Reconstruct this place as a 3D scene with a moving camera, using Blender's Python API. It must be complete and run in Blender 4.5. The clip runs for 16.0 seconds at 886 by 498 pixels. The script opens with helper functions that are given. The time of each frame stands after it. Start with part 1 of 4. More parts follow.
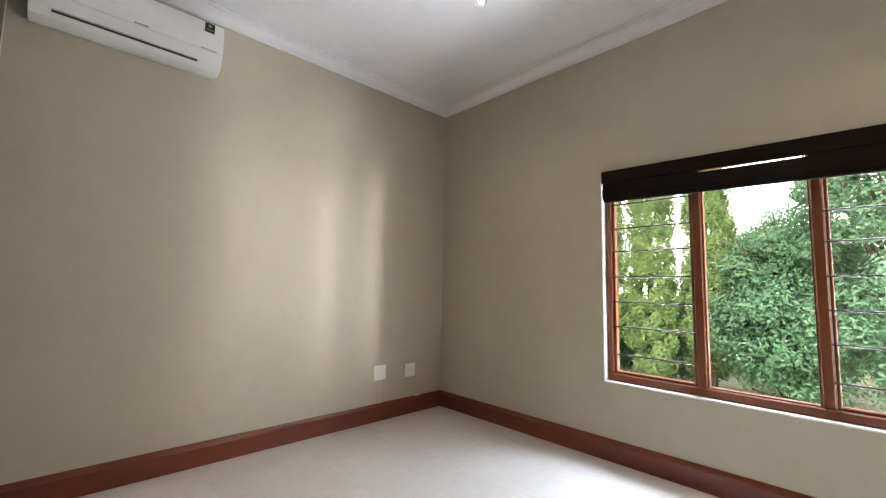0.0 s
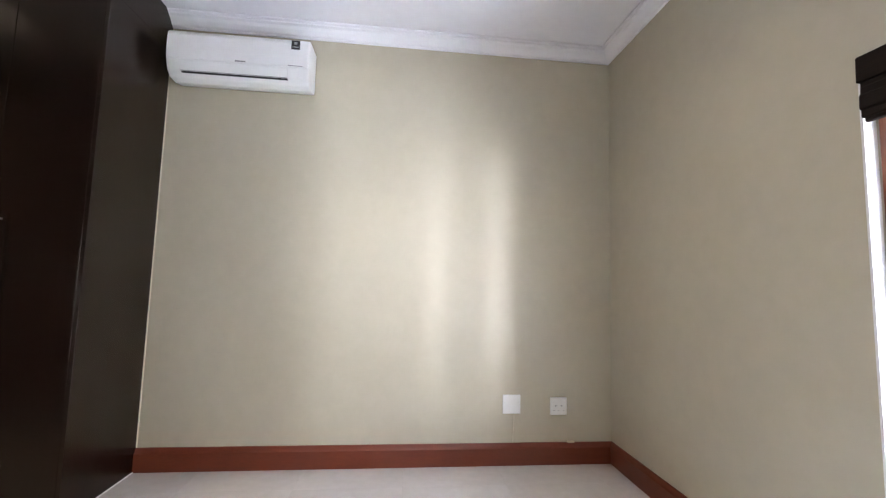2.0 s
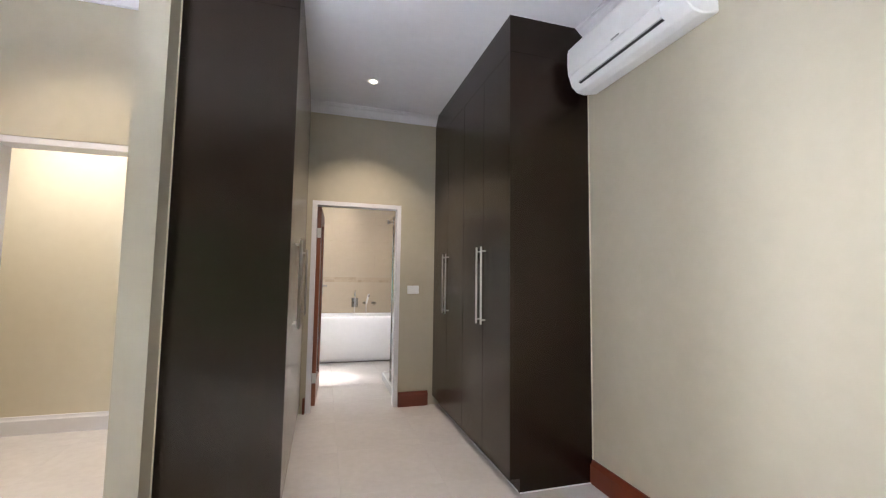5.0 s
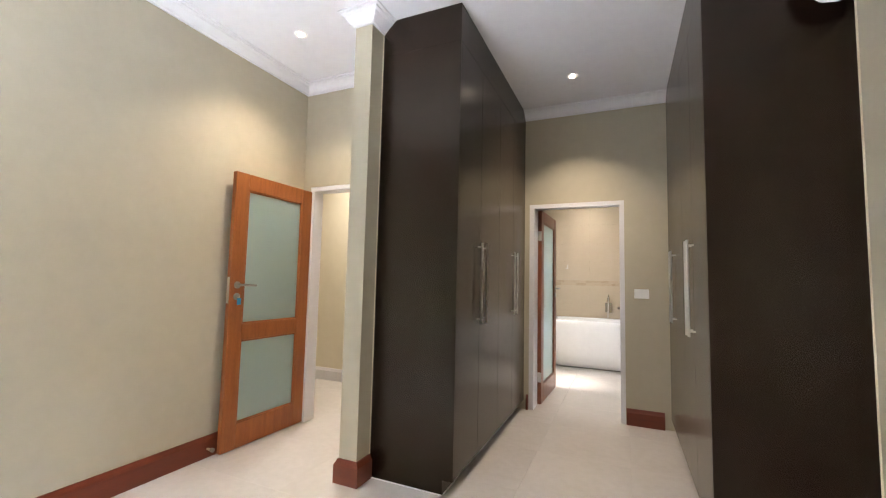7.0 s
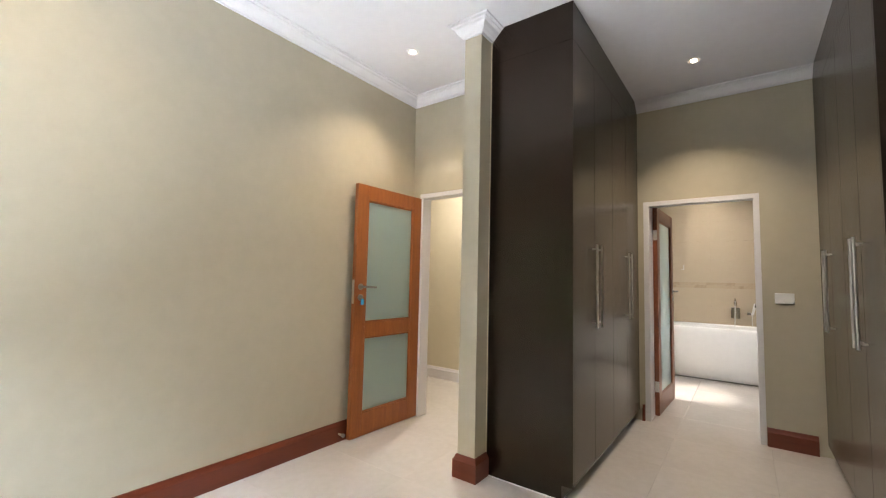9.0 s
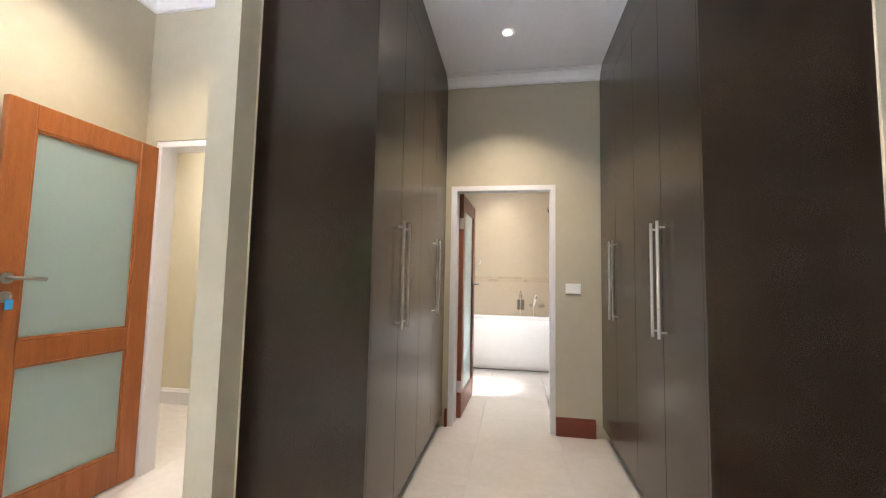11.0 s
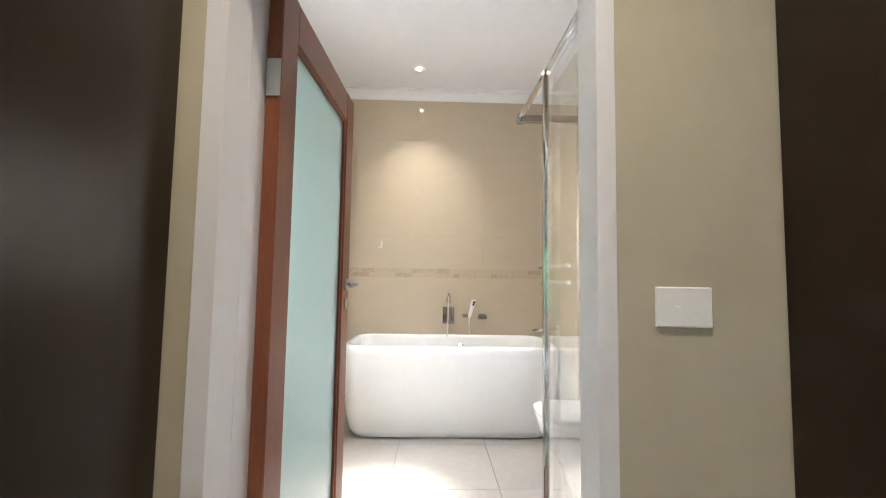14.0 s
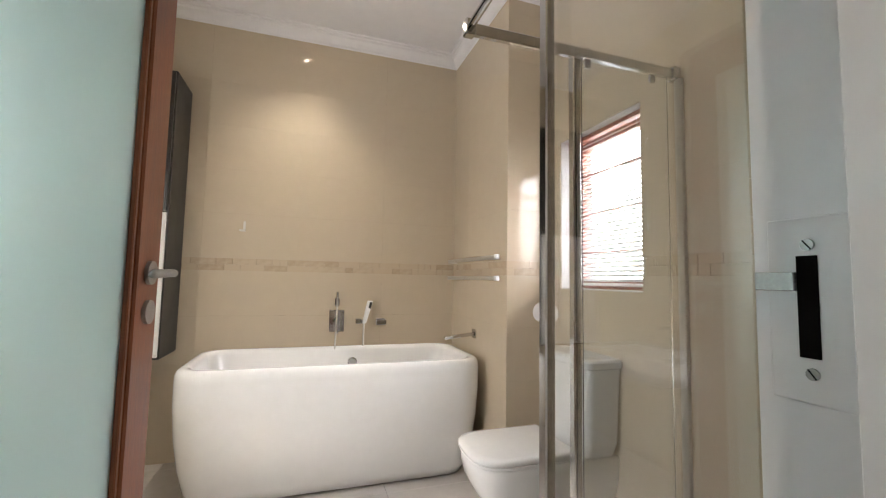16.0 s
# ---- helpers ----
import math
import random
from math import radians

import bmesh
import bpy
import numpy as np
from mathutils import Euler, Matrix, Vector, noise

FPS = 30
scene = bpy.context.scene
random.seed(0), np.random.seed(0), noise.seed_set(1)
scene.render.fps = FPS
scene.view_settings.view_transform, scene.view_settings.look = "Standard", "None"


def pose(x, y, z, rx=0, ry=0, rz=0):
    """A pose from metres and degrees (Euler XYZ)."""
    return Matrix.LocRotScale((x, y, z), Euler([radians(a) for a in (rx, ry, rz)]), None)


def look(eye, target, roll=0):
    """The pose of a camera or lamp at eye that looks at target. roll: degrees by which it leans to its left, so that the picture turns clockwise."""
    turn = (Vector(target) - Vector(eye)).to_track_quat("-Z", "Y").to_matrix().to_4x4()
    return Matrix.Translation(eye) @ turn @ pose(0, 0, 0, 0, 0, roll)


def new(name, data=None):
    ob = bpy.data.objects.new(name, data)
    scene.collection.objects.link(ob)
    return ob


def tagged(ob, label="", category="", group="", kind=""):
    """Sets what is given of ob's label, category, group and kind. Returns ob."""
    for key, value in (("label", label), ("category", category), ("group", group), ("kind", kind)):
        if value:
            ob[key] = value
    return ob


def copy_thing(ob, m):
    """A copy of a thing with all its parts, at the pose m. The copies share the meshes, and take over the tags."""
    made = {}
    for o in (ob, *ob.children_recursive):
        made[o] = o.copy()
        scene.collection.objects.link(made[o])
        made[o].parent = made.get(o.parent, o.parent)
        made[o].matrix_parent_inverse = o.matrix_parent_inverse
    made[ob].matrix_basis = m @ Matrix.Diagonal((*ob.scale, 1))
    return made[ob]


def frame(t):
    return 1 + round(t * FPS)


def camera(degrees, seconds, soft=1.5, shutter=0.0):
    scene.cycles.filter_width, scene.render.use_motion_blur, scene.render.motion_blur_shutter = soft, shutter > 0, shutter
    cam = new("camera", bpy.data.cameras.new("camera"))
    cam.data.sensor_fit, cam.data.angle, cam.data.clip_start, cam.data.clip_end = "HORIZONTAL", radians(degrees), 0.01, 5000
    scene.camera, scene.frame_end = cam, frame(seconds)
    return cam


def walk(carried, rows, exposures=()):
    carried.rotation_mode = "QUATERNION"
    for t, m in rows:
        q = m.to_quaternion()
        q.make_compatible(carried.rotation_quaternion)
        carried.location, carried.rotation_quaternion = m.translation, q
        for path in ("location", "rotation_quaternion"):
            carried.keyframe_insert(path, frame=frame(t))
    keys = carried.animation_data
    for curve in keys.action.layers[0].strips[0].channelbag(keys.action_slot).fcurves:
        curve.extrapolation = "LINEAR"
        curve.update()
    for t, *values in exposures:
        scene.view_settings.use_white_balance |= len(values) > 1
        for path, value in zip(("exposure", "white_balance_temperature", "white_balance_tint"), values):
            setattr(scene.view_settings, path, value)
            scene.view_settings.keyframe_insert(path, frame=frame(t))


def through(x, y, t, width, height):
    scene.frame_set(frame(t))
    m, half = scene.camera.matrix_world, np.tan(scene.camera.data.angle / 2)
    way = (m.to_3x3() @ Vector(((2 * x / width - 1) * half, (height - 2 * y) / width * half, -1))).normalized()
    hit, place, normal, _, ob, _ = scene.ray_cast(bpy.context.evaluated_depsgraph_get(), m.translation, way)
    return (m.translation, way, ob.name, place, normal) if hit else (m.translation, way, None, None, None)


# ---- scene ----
cam = camera(94.7, 16.0, soft=1.2)
PATH = [
    (0, (-1.529, -2.141, 1.162), (-0.081, -3.509, 1.347), 1.1),
    (0.5, (-1.469, -2.476, 1.185), (0.114, -3.684, 1.369), 1.2),
    (1, (-1.416, -2.836, 1.196), (0.318, -3.815, 1.381), 1.2),
    (1.5, (-1.407, -3.174, 1.211), (0.478, -3.817, 1.387), 1.4),
    (2, (-1.366, -3.464, 1.217), (0.616, -3.667, 1.394), 1.5),
    (2.5, (-1.287, -3.75, 1.292), (0.682, -3.427, 1.427), 1.4),
    (3, (-1.168, -3.988, 1.33), (0.653, -3.168, 1.445), 1.2),
    (3.5, (-0.972, -4.13, 1.311), (0.592, -2.89, 1.43), 1.1),
    (4, (-0.714, -4.224, 1.305), (0.524, -2.658, 1.427), 1.0),
    (6.5, (0.422, -4.099, 1.254), (-0.045, -2.16, 1.405), 1.1),
    (7, (0.538, -4.158, 1.265), (-0.269, -2.334, 1.415), 1.3),
    (7.5, (0.539, -4.25, 1.293), (-0.552, -2.58, 1.438), 1.4),
    (8, (0.511, -4.305, 1.304), (-0.763, -2.769, 1.443), 1.3),
    (10.5, (0.29, -3.873, 1.222), (-0.351, -1.985, 1.379), 1.3),
    (11, (0.208, -3.506, 1.223), (-0.134, -1.542, 1.377), 1.2),
    (11.5, (0.134, -3.041, 1.231), (0.003, -1.051, 1.375), 1.0),
    (12, (0.122, -2.592, 1.224), (0.096, -0.597, 1.366), 1.1),
    (12.5, (0.118, -2.101, 1.211), (0.117, -0.106, 1.349), 1.1),
    (13, (0.139, -1.618, 1.22), (0.148, 0.378, 1.358), 1.1),
    (13.5, (0.141, -1.186, 1.237), (0.162, 0.809, 1.377), 1.1),
    (14, (0.157, -0.856, 1.233), (0.211, 1.139, 1.368), 0.9),
    (14.5, (0.147, -0.581, 1.215), (0.281, 1.409, 1.358), 1.2),
    (15, (0.118, -0.362, 1.21), (0.383, 1.615, 1.354), 1.4),
    (15.5, (0.092, -0.231, 1.205), (0.544, 1.712, 1.349), 1.2),
    (16, (0.111, -0.095, 1.191), (0.733, 1.8, 1.339), 1.1),
]
walk(cam, [(t, look(eye, target, roll)) for t, eye, target, roll in PATH], exposures=[
    (0, 0.58, 6850, 16), (1.5, 0.8, 6150, 18), (2.5, 1.45, 6200, 18), (4, 1.2, 6200, 18), (7, 1.3, 6600, 16), (8, 0.96, 6900, 15), (10.5, 1.45, 6450, 15), (11.5, 2.0, 6400, 15),
    (12.1, 2.5, 6500, 13), (13, 2.15, 6350, 13), (13.5, 1.7, 6250, 12), (14, 1.5, 6250, 12), (14.5, 1.22, 6200, 11), (16, 1.06, 6650, 15)])

# ---- world, sun, area lamps ----
SUN_DIR = Vector((-0.15, 0.62, 0.77)).normalized()      # towards the sun
world = bpy.data.worlds.new("world")
scene.world = world
world.use_nodes = True
wn = world.node_tree
sky = wn.nodes.new("ShaderNodeTexSky")
sky.sky_type = "NISHITA"
sky.sun_disc = False
sky.sun_elevation = math.asin(SUN_DIR.z)
sky.sun_rotation = math.atan2(SUN_DIR.x, SUN_DIR.y)
sky.air_density, sky.dust_density = 0.8, 5.0
wn.links.new(sky.outputs["Color"], wn.nodes["Background"].inputs["Color"])
wn.nodes["Background"].inputs["Strength"].default_value = 0.15

sun = new("sun", bpy.data.lights.new("sun", "SUN"))
sun.data.energy, sun.data.angle, sun.data.color = 5.0, radians(0.6), (1.0, 0.95, 0.86)
sun.matrix_basis = look(SUN_DIR * 30, (0, 0, 0))


def area_lamp(name, at, target, w, h, watts, color):
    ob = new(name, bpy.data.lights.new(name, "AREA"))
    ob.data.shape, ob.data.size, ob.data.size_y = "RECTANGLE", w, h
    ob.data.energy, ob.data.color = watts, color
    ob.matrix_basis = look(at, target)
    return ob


# two unseen lamps added in the garden, laying the bright band on the east wall
area_lamp("fill_bedroom_band", (-4.8, -7.1, 0.75), (-1.0, -5.0, 1.2), 0.47, 2.1, 245, (0.92, 0.96, 1.0))
area_lamp("fill_bedroom_wide", (-4.4, -7.9, 0.9), (-1.0, -5.1, 1.2), 1.7, 2.3, 120, (0.92, 0.96, 1.0))
# unseen lamp added outside over the window, brightening the floor and lower walls
area_lamp("fill_above_window", (-1.07, -6.15, 3.15), (-1.07, -4.2, 0.7), 2.2, 1.0, 305, (0.62, 0.80, 1.0))
# unseen lamp added at ground level below the sill, lifting walls and ceiling
area_lamp("fill_below_window", (-1.07, -6.0, -0.25), (-1.07, -4.0, 1.5), 2.4, 0.9, 270, (0.80, 0.90, 1.0))
area_lamp("daylight_bath", (1.69, 1.62, 1.575), (0, 1.62, 1.575), 0.55, 0.8, 13, (0.94, 0.97, 1.0))
area_lamp("daylight_bath_west", (-1.34, 0.98, 1.5), (0, 0.98, 1.5), 0.75, 1.0, 16, (0.92, 0.96, 1.0))


def downlight_lamp(x, y, z, watts, cone, blend, color):
    ob = new("downlight_beam", bpy.data.lights.new("downlight_beam", "SPOT"))
    ob.data.energy, ob.data.color = watts, color
    ob.data.spot_size, ob.data.spot_blend, ob.data.shadow_soft_size = radians(cone), blend, 0.025
    tilt = 0.58 if cone < 30 else 0.0                     # the narrow beam is tilted to set its bright pool on the bathroom floor
    ob.matrix_basis = look((x, y, z - 0.03), (x + tilt, y + 0.0001, 0))
    return ob


WARM, SOFT_WHITE = (1.0, 0.86, 0.66), (1.0, 0.93, 0.80)
# x, y, ceiling height, watts, cone, blend, colour
DOWNLIGHTS = [(0.156, -0.638, 3.03, 56, 110, 1.0, WARM), (-1.602, -1.975, 3.03, 40, 118, 1.0, WARM), (0.15, -4.03, 3.03, 12, 130, 1.0, WARM),
              (-1.602, -4.03, 3.03, 14, 130, 1.0, WARM), (0.022, 2.54, 3.01, 33, 96, 1.0, SOFT_WHITE), (-0.69, 1.47, 3.01, 260, 20, 0.9, SOFT_WHITE),
              # this passage lamp is unseen, added to brighten the view through the entrance door
              (-2.2, -0.6, 3.03, 72, 140, 1.0, SOFT_WHITE)]
for row in DOWNLIGHTS:
    downlight_lamp(*row)


# ---- materials ----
def nodes_of(name):
    m = bpy.data.materials.new(name)
    m.use_nodes = True
    nt = m.node_tree
    return m, nt, nt.nodes["Principled BSDF"]


def mottled(name, a, b, rough=0.6, scale=6.0, bump=0.0, bump_scale=200.0, metal=0.0, stretch=(1, 1, 1), per_object=0.0,
            coat=0.0, rough_var=0.08, spec=0.5):
    """Two tones over coarse and fine noise, with fine relief."""
    m, nt, bsdf = nodes_of(name)
    n, l = nt.nodes, nt.links
    tc = n.new("ShaderNodeTexCoord")
    mp = n.new("ShaderNodeMapping")
    mp.inputs["Scale"].default_value = stretch
    l.new(tc.outputs["Object"], mp.inputs["Vector"])
    big, fine = n.new("ShaderNodeTexNoise"), n.new("ShaderNodeTexNoise")
    big.inputs["Scale"].default_value, big.inputs["Detail"].default_value = scale, 5
    fine.inputs["Scale"].default_value, fine.inputs["Detail"].default_value = scale * 9, 4
    for t in (big, fine):
        l.new(mp.outputs["Vector"], t.inputs["Vector"])
    mix = n.new("ShaderNodeMath")
    mix.operation = "MULTIPLY_ADD"
    l.new(fine.outputs["Fac"], mix.inputs[0])
    mix.inputs[1].default_value = 0.45
    half = n.new("ShaderNodeMath")
    half.operation = "MULTIPLY"
    half.inputs[1].default_value = 0.55
    l.new(big.outputs["Fac"], half.inputs[0])
    l.new(half.outputs[0], mix.inputs[2])
    fac = mix.outputs[0]
    if per_object:
        info = n.new("ShaderNodeObjectInfo")
        add = n.new("ShaderNodeMath")
        add.operation = "MULTIPLY_ADD"
        l.new(info.outputs["Random"], add.inputs[0])
        add.inputs[1].default_value = per_object
        l.new(fac, add.inputs[2])
        fac = add.outputs[0]
    ramp = n.new("ShaderNodeValToRGB")
    ramp.color_ramp.elements[0].position, ramp.color_ramp.elements[1].position = 0.32, 0.68
    ramp.color_ramp.elements[0].color, ramp.color_ramp.elements[1].color = (*a, 1), (*b, 1)
    l.new(fac, ramp.inputs["Fac"])
    l.new(ramp.outputs["Color"], bsdf.inputs["Base Color"])
    rr = n.new("ShaderNodeMapRange")
    rr.inputs["To Min"].default_value, rr.inputs["To Max"].default_value = max(0.02, rough - rough_var), min(1, rough + rough_var)
    l.new(big.outputs["Fac"], rr.inputs["Value"])
    l.new(rr.outputs["Result"], bsdf.inputs["Roughness"])
    bsdf.inputs["Metallic"].default_value = metal
    bsdf.inputs["Coat Weight"].default_value = coat
    bsdf.inputs["Specular IOR Level"].default_value = spec
    if bump:
        bn, bp = n.new("ShaderNodeTexNoise"), n.new("ShaderNodeBump")
        bn.inputs["Scale"].default_value, bn.inputs["Detail"].default_value = bump_scale, 3
        l.new(mp.outputs["Vector"], bn.inputs["Vector"])
        bp.inputs["Strength"].default_value, bp.inputs["Distance"].default_value = bump, 0.002
        l.new(bn.outputs["Fac"], bp.inputs["Height"])
        l.new(bp.outputs["Normal"], bsdf.inputs["Normal"])
    return m


def warm_sheen(m, tint, satin=0.0):
    bsdf = m.node_tree.nodes["Principled BSDF"]
    bsdf.inputs["Specular Tint"].default_value = (*tint, 1)
    bsdf.inputs["Sheen Weight"].default_value = satin
    bsdf.inputs["Sheen Roughness"].default_value = 0.35
    bsdf.inputs["Sheen Tint"].default_value = (*tint, 1)
    return m


def clear_glass(name, tint=(0.97, 0.99, 0.98), rough=0.0, share=1.0):
    m, nt, bsdf = nodes_of(name)
    bsdf.inputs["Base Color"].default_value = (*tint, 1)
    bsdf.inputs["Transmission Weight"].default_value = share
    bsdf.inputs["Roughness"].default_value = rough
    bsdf.inputs["IOR"].default_value = 1.45
    return m


def glowing(name, color, strength):
    m, nt, bsdf = nodes_of(name)
    bsdf.inputs["Base Color"].default_value = (*color, 1)
    bsdf.inputs["Emission Color"].default_value = (*color, 1)
    bsdf.inputs["Emission Strength"].default_value = strength
    return m


def leafy(name, dark, light, through=0.35):
    m, nt, bsdf = nodes_of(name)
    n, l = nt.nodes, nt.links
    geo = n.new("ShaderNodeNewGeometry")
    ramp = n.new("ShaderNodeValToRGB")
    ramp.color_ramp.elements[0].color, ramp.color_ramp.elements[1].color = (*dark, 1), (*light, 1)
    l.new(geo.outputs["Random Per Island"], ramp.inputs["Fac"])
    l.new(ramp.outputs["Color"], bsdf.inputs["Base Color"])
    bsdf.inputs["Roughness"].default_value = 0.8
    bsdf.inputs["Specular IOR Level"].default_value = 0.2
    tr = n.new("ShaderNodeBsdfTranslucent")
    l.new(ramp.outputs["Color"], tr.inputs["Color"])
    mx = n.new("ShaderNodeMixShader")
    mx.inputs["Fac"].default_value = through
    l.new(bsdf.outputs["BSDF"], mx.inputs[1])
    l.new(tr.outputs["BSDF"], mx.inputs[2])
    l.new(mx.outputs["Shader"], n["Material Output"].inputs["Surface"])
    return m


PAINT = mottled("khaki_wall_paint", (0.437, 0.393, 0.294), (0.477, 0.432, 0.326), 0.55, 1.3, 0.12, 90)
CREAM = mottled("cream_wall_paint", (0.66, 0.60, 0.46), (0.70, 0.64, 0.50), 0.6, 1.3, 0.1, 90)
WHITE = mottled("white_ceiling_paint", (0.755, 0.75, 0.775), (0.805, 0.80, 0.82), 0.7, 1.5, 0.08, 120)
GLOSS_WHITE = mottled("white_gloss_paint", (0.70, 0.69, 0.71), (0.74, 0.73, 0.745), 0.33, 3, 0.03, 25)
PLASTIC = mottled("white_plastic", (0.78, 0.78, 0.77), (0.82, 0.82, 0.81), 0.35, 4)
GREY_PLASTIC = mottled("grey_plastic", (0.25, 0.25, 0.25), (0.32, 0.32, 0.32), 0.45, 8)
BLACK = mottled("black_plastic", (0.008, 0.008, 0.008), (0.015, 0.015, 0.015), 0.35, 8)
WENGE = mottled("dark_wenge_veneer", (0.0088, 0.0036, 0.0026), (0.0118, 0.0050, 0.0036), 0.27, 3.0, stretch=(6, 6, 0.25), rough_var=0.0, spec=0.36)
warm_sheen(WENGE, (1.0, 0.88, 0.68), 0.11)
MAHOGANY = mottled("red_brown_skirting_wood", (0.120, 0.0215, 0.0075), (0.162, 0.031, 0.0110), 0.33, 3, 0.03, 40, stretch=(1, 1, 8))
MERANTI = mottled("orange_brown_door_wood", (0.23, 0.062, 0.013), (0.38, 0.118, 0.027), 0.38, 5, 0.08, 70, stretch=(7, 7, 0.6))
BATHWOOD = mottled("red_brown_door_wood", (0.13, 0.036, 0.014), (0.24, 0.075, 0.03), 0.36, 5, 0.08, 70, stretch=(7, 7, 0.6))
DARKWOOD = mottled("dark_red_window_wood", (0.105, 0.025, 0.0065), (0.20, 0.052, 0.0135), 0.4, 5, 0.06, 70, stretch=(6, 6, 0.7))
BLIND = mottled("dark_brown_blind_cloth", (0.007, 0.0042, 0.003), (0.017, 0.0105, 0.0075), 0.75, 12, 0.3, 500, stretch=(0.5, 4, 4), spec=0.1)
STEEL = mottled("brushed_steel", (0.58, 0.565, 0.53), (0.65, 0.635, 0.60), 0.4, 12, metal=1.0, stretch=(6, 6, 0.4))
DULL_STEEL = mottled("dull_steel", (0.30, 0.29, 0.28), (0.40, 0.39, 0.38), 0.42, 30, metal=1.0)
CHROME = mottled("chrome", (0.58, 0.58, 0.585), (0.66, 0.66, 0.665), 0.07, 5, metal=1.0, rough_var=0.03)
# red wood made paler: the daylight on the bathroom window is in its colour
LIT_REDWOOD = mottled("lit_red_window_wood", (0.26, 0.075, 0.05), (0.36, 0.11, 0.075), 0.4, 5, 0.05, 70, stretch=(6, 6, 0.7))
IRON = mottled("dark_iron_bar", (0.03, 0.018, 0.014), (0.06, 0.035, 0.025), 0.5, 20)
FLOOR_TILE = mottled("cream_porcelain_tile", (0.585, 0.548, 0.51), (0.66, 0.62, 0.585), 0.22, 2.2, 0.03, 40, per_object=0.05, rough_var=0.07)
GROUT = mottled("beige_grout", (0.47, 0.41, 0.335), (0.54, 0.48, 0.41), 0.8, 20)
WALL_GROUT = mottled("pale_wall_tile_grout", (0.49, 0.41, 0.30), (0.53, 0.445, 0.33), 0.6, 20)
WALL_TILE = mottled("beige_glazed_wall_tile", (0.515, 0.435, 0.325), (0.545, 0.462, 0.35), 0.07, 1.2, rough_var=0.02)
MOSAIC = mottled("brown_mosaic_tile", (0.36, 0.27, 0.18), (0.51, 0.415, 0.30), 0.2, 3.0, per_object=0.6)
ACRYLIC = mottled("white_bath_acrylic", (0.80, 0.80, 0.79), (0.84, 0.84, 0.83), 0.07, 2, rough_var=0.02, coat=0.3)
PORCELAIN = mottled("white_porcelain", (0.79, 0.79, 0.78), (0.83, 0.83, 0.82), 0.1, 3, rough_var=0.04)
PAPER = mottled("white_tissue_paper", (0.74, 0.73, 0.72), (0.80, 0.79, 0.78), 0.95, 20, 0.3, 300)
SLAT = leafy("white_blind_slat", (0.80, 0.80, 0.79), (0.86, 0.86, 0.85), 0.6)
BLUE = mottled("blue_key_tag", (0.02, 0.25, 0.55), (0.03, 0.32, 0.65), 0.4, 10)
BARK = mottled("grey_brown_bark", (0.07, 0.05, 0.035), (0.16, 0.12, 0.09), 0.9, 9, 0.6, 40, stretch=(3, 3, 0.6))
EARTH = mottled("garden_soil_and_lawn", (0.12, 0.17, 0.06), (0.30, 0.27, 0.18), 0.95, 0.8, 0.5, 20)
# near-black colour for the shade inside the latch hole and screw slots
RECESS_SHADE = mottled("painted_recess_shade", (0.003, 0.003, 0.003), (0.006, 0.005, 0.005), 0.9, 8, spec=0.1)
GLASS = clear_glass("clear_window_glass")
SHOWER_GLASS = clear_glass("shower_glass", (0.985, 0.995, 0.99))
FROSTED = clear_glass("frosted_door_glass", (0.58, 0.745, 0.73), 0.6, 0.62)
FROSTED.node_tree.nodes["Principled BSDF"].inputs["Coat Weight"].default_value = 0.8      # polished outer face
FROSTED.node_tree.nodes["Principled BSDF"].inputs["Coat Roughness"].default_value = 0.03
BULB = glowing("warm_lamp_glow", (1.0, 0.86, 0.66), 30.0)
CONIFER = leafy("conifer_foliage", (0.20, 0.33, 0.13), (0.34, 0.47, 0.20), 0.5)
BROADLEAF = leafy("broadleaf_foliage", (0.11, 0.25, 0.155), (0.25, 0.41, 0.245), 0.55)


# ---- building helpers ----
def mesh_from(bm, name, material, smooth=False):
    me = bpy.data.meshes.new(name)
    bm.normal_update()
    bm.to_mesh(me)
    bm.free()
    me.materials.append(material)
    if smooth:
        me.shade_smooth()
    return me


def origin_of(ob):
    at = Vector((0, 0, 0))
    while ob is not None:
        at += ob.location
        ob = ob.parent
    return at


def part(name, bm, material, parent, label="", smooth=False):
    """Links a bmesh, modelled in world coordinates, as one mesh under a thing or a part."""
    bmesh.ops.translate(bm, verts=bm.verts, vec=-origin_of(parent))
    ob = new(name, mesh_from(bm, name, material, smooth))
    ob.parent = parent
    if label:
        ob["label"] = label
    return ob


def thing(name, at, label, category, group="", kind=""):
    ob = new(name)
    ob.empty_display_size = 0.1
    ob.location = at
    return tagged(ob, label, category, group, kind)


def solid(name, bm, material, label="", category="", kind="", group="", smooth=False):
    return tagged(new(name, mesh_from(bm, name, material, smooth)), label, category, group, kind)


def box(x0, x1, y0, y1, z0, z1, bevel=0.0, bm=None, segments=1):
    bm = bm or bmesh.new()
    x0, x1, y0, y1, z0, z1 = min(x0, x1), max(x0, x1), min(y0, y1), max(y0, y1), min(z0, z1), max(z0, z1)
    v = [bm.verts.new((x, y, z)) for x in (x0, x1) for y in (y0, y1) for z in (z0, z1)]
    fs = [bm.faces.new([v[i] for i in q]) for q in ((0, 1, 3, 2), (4, 6, 7, 5), (0, 4, 5, 1), (2, 3, 7, 6), (0, 2, 6, 4), (1, 5, 7, 3))]
    if bevel:
        edges = {e for f in fs for e in f.edges}
        bmesh.ops.bevel(bm, geom=list(edges), offset=bevel, segments=segments, affect="EDGES", profile=0.5)
    return bm


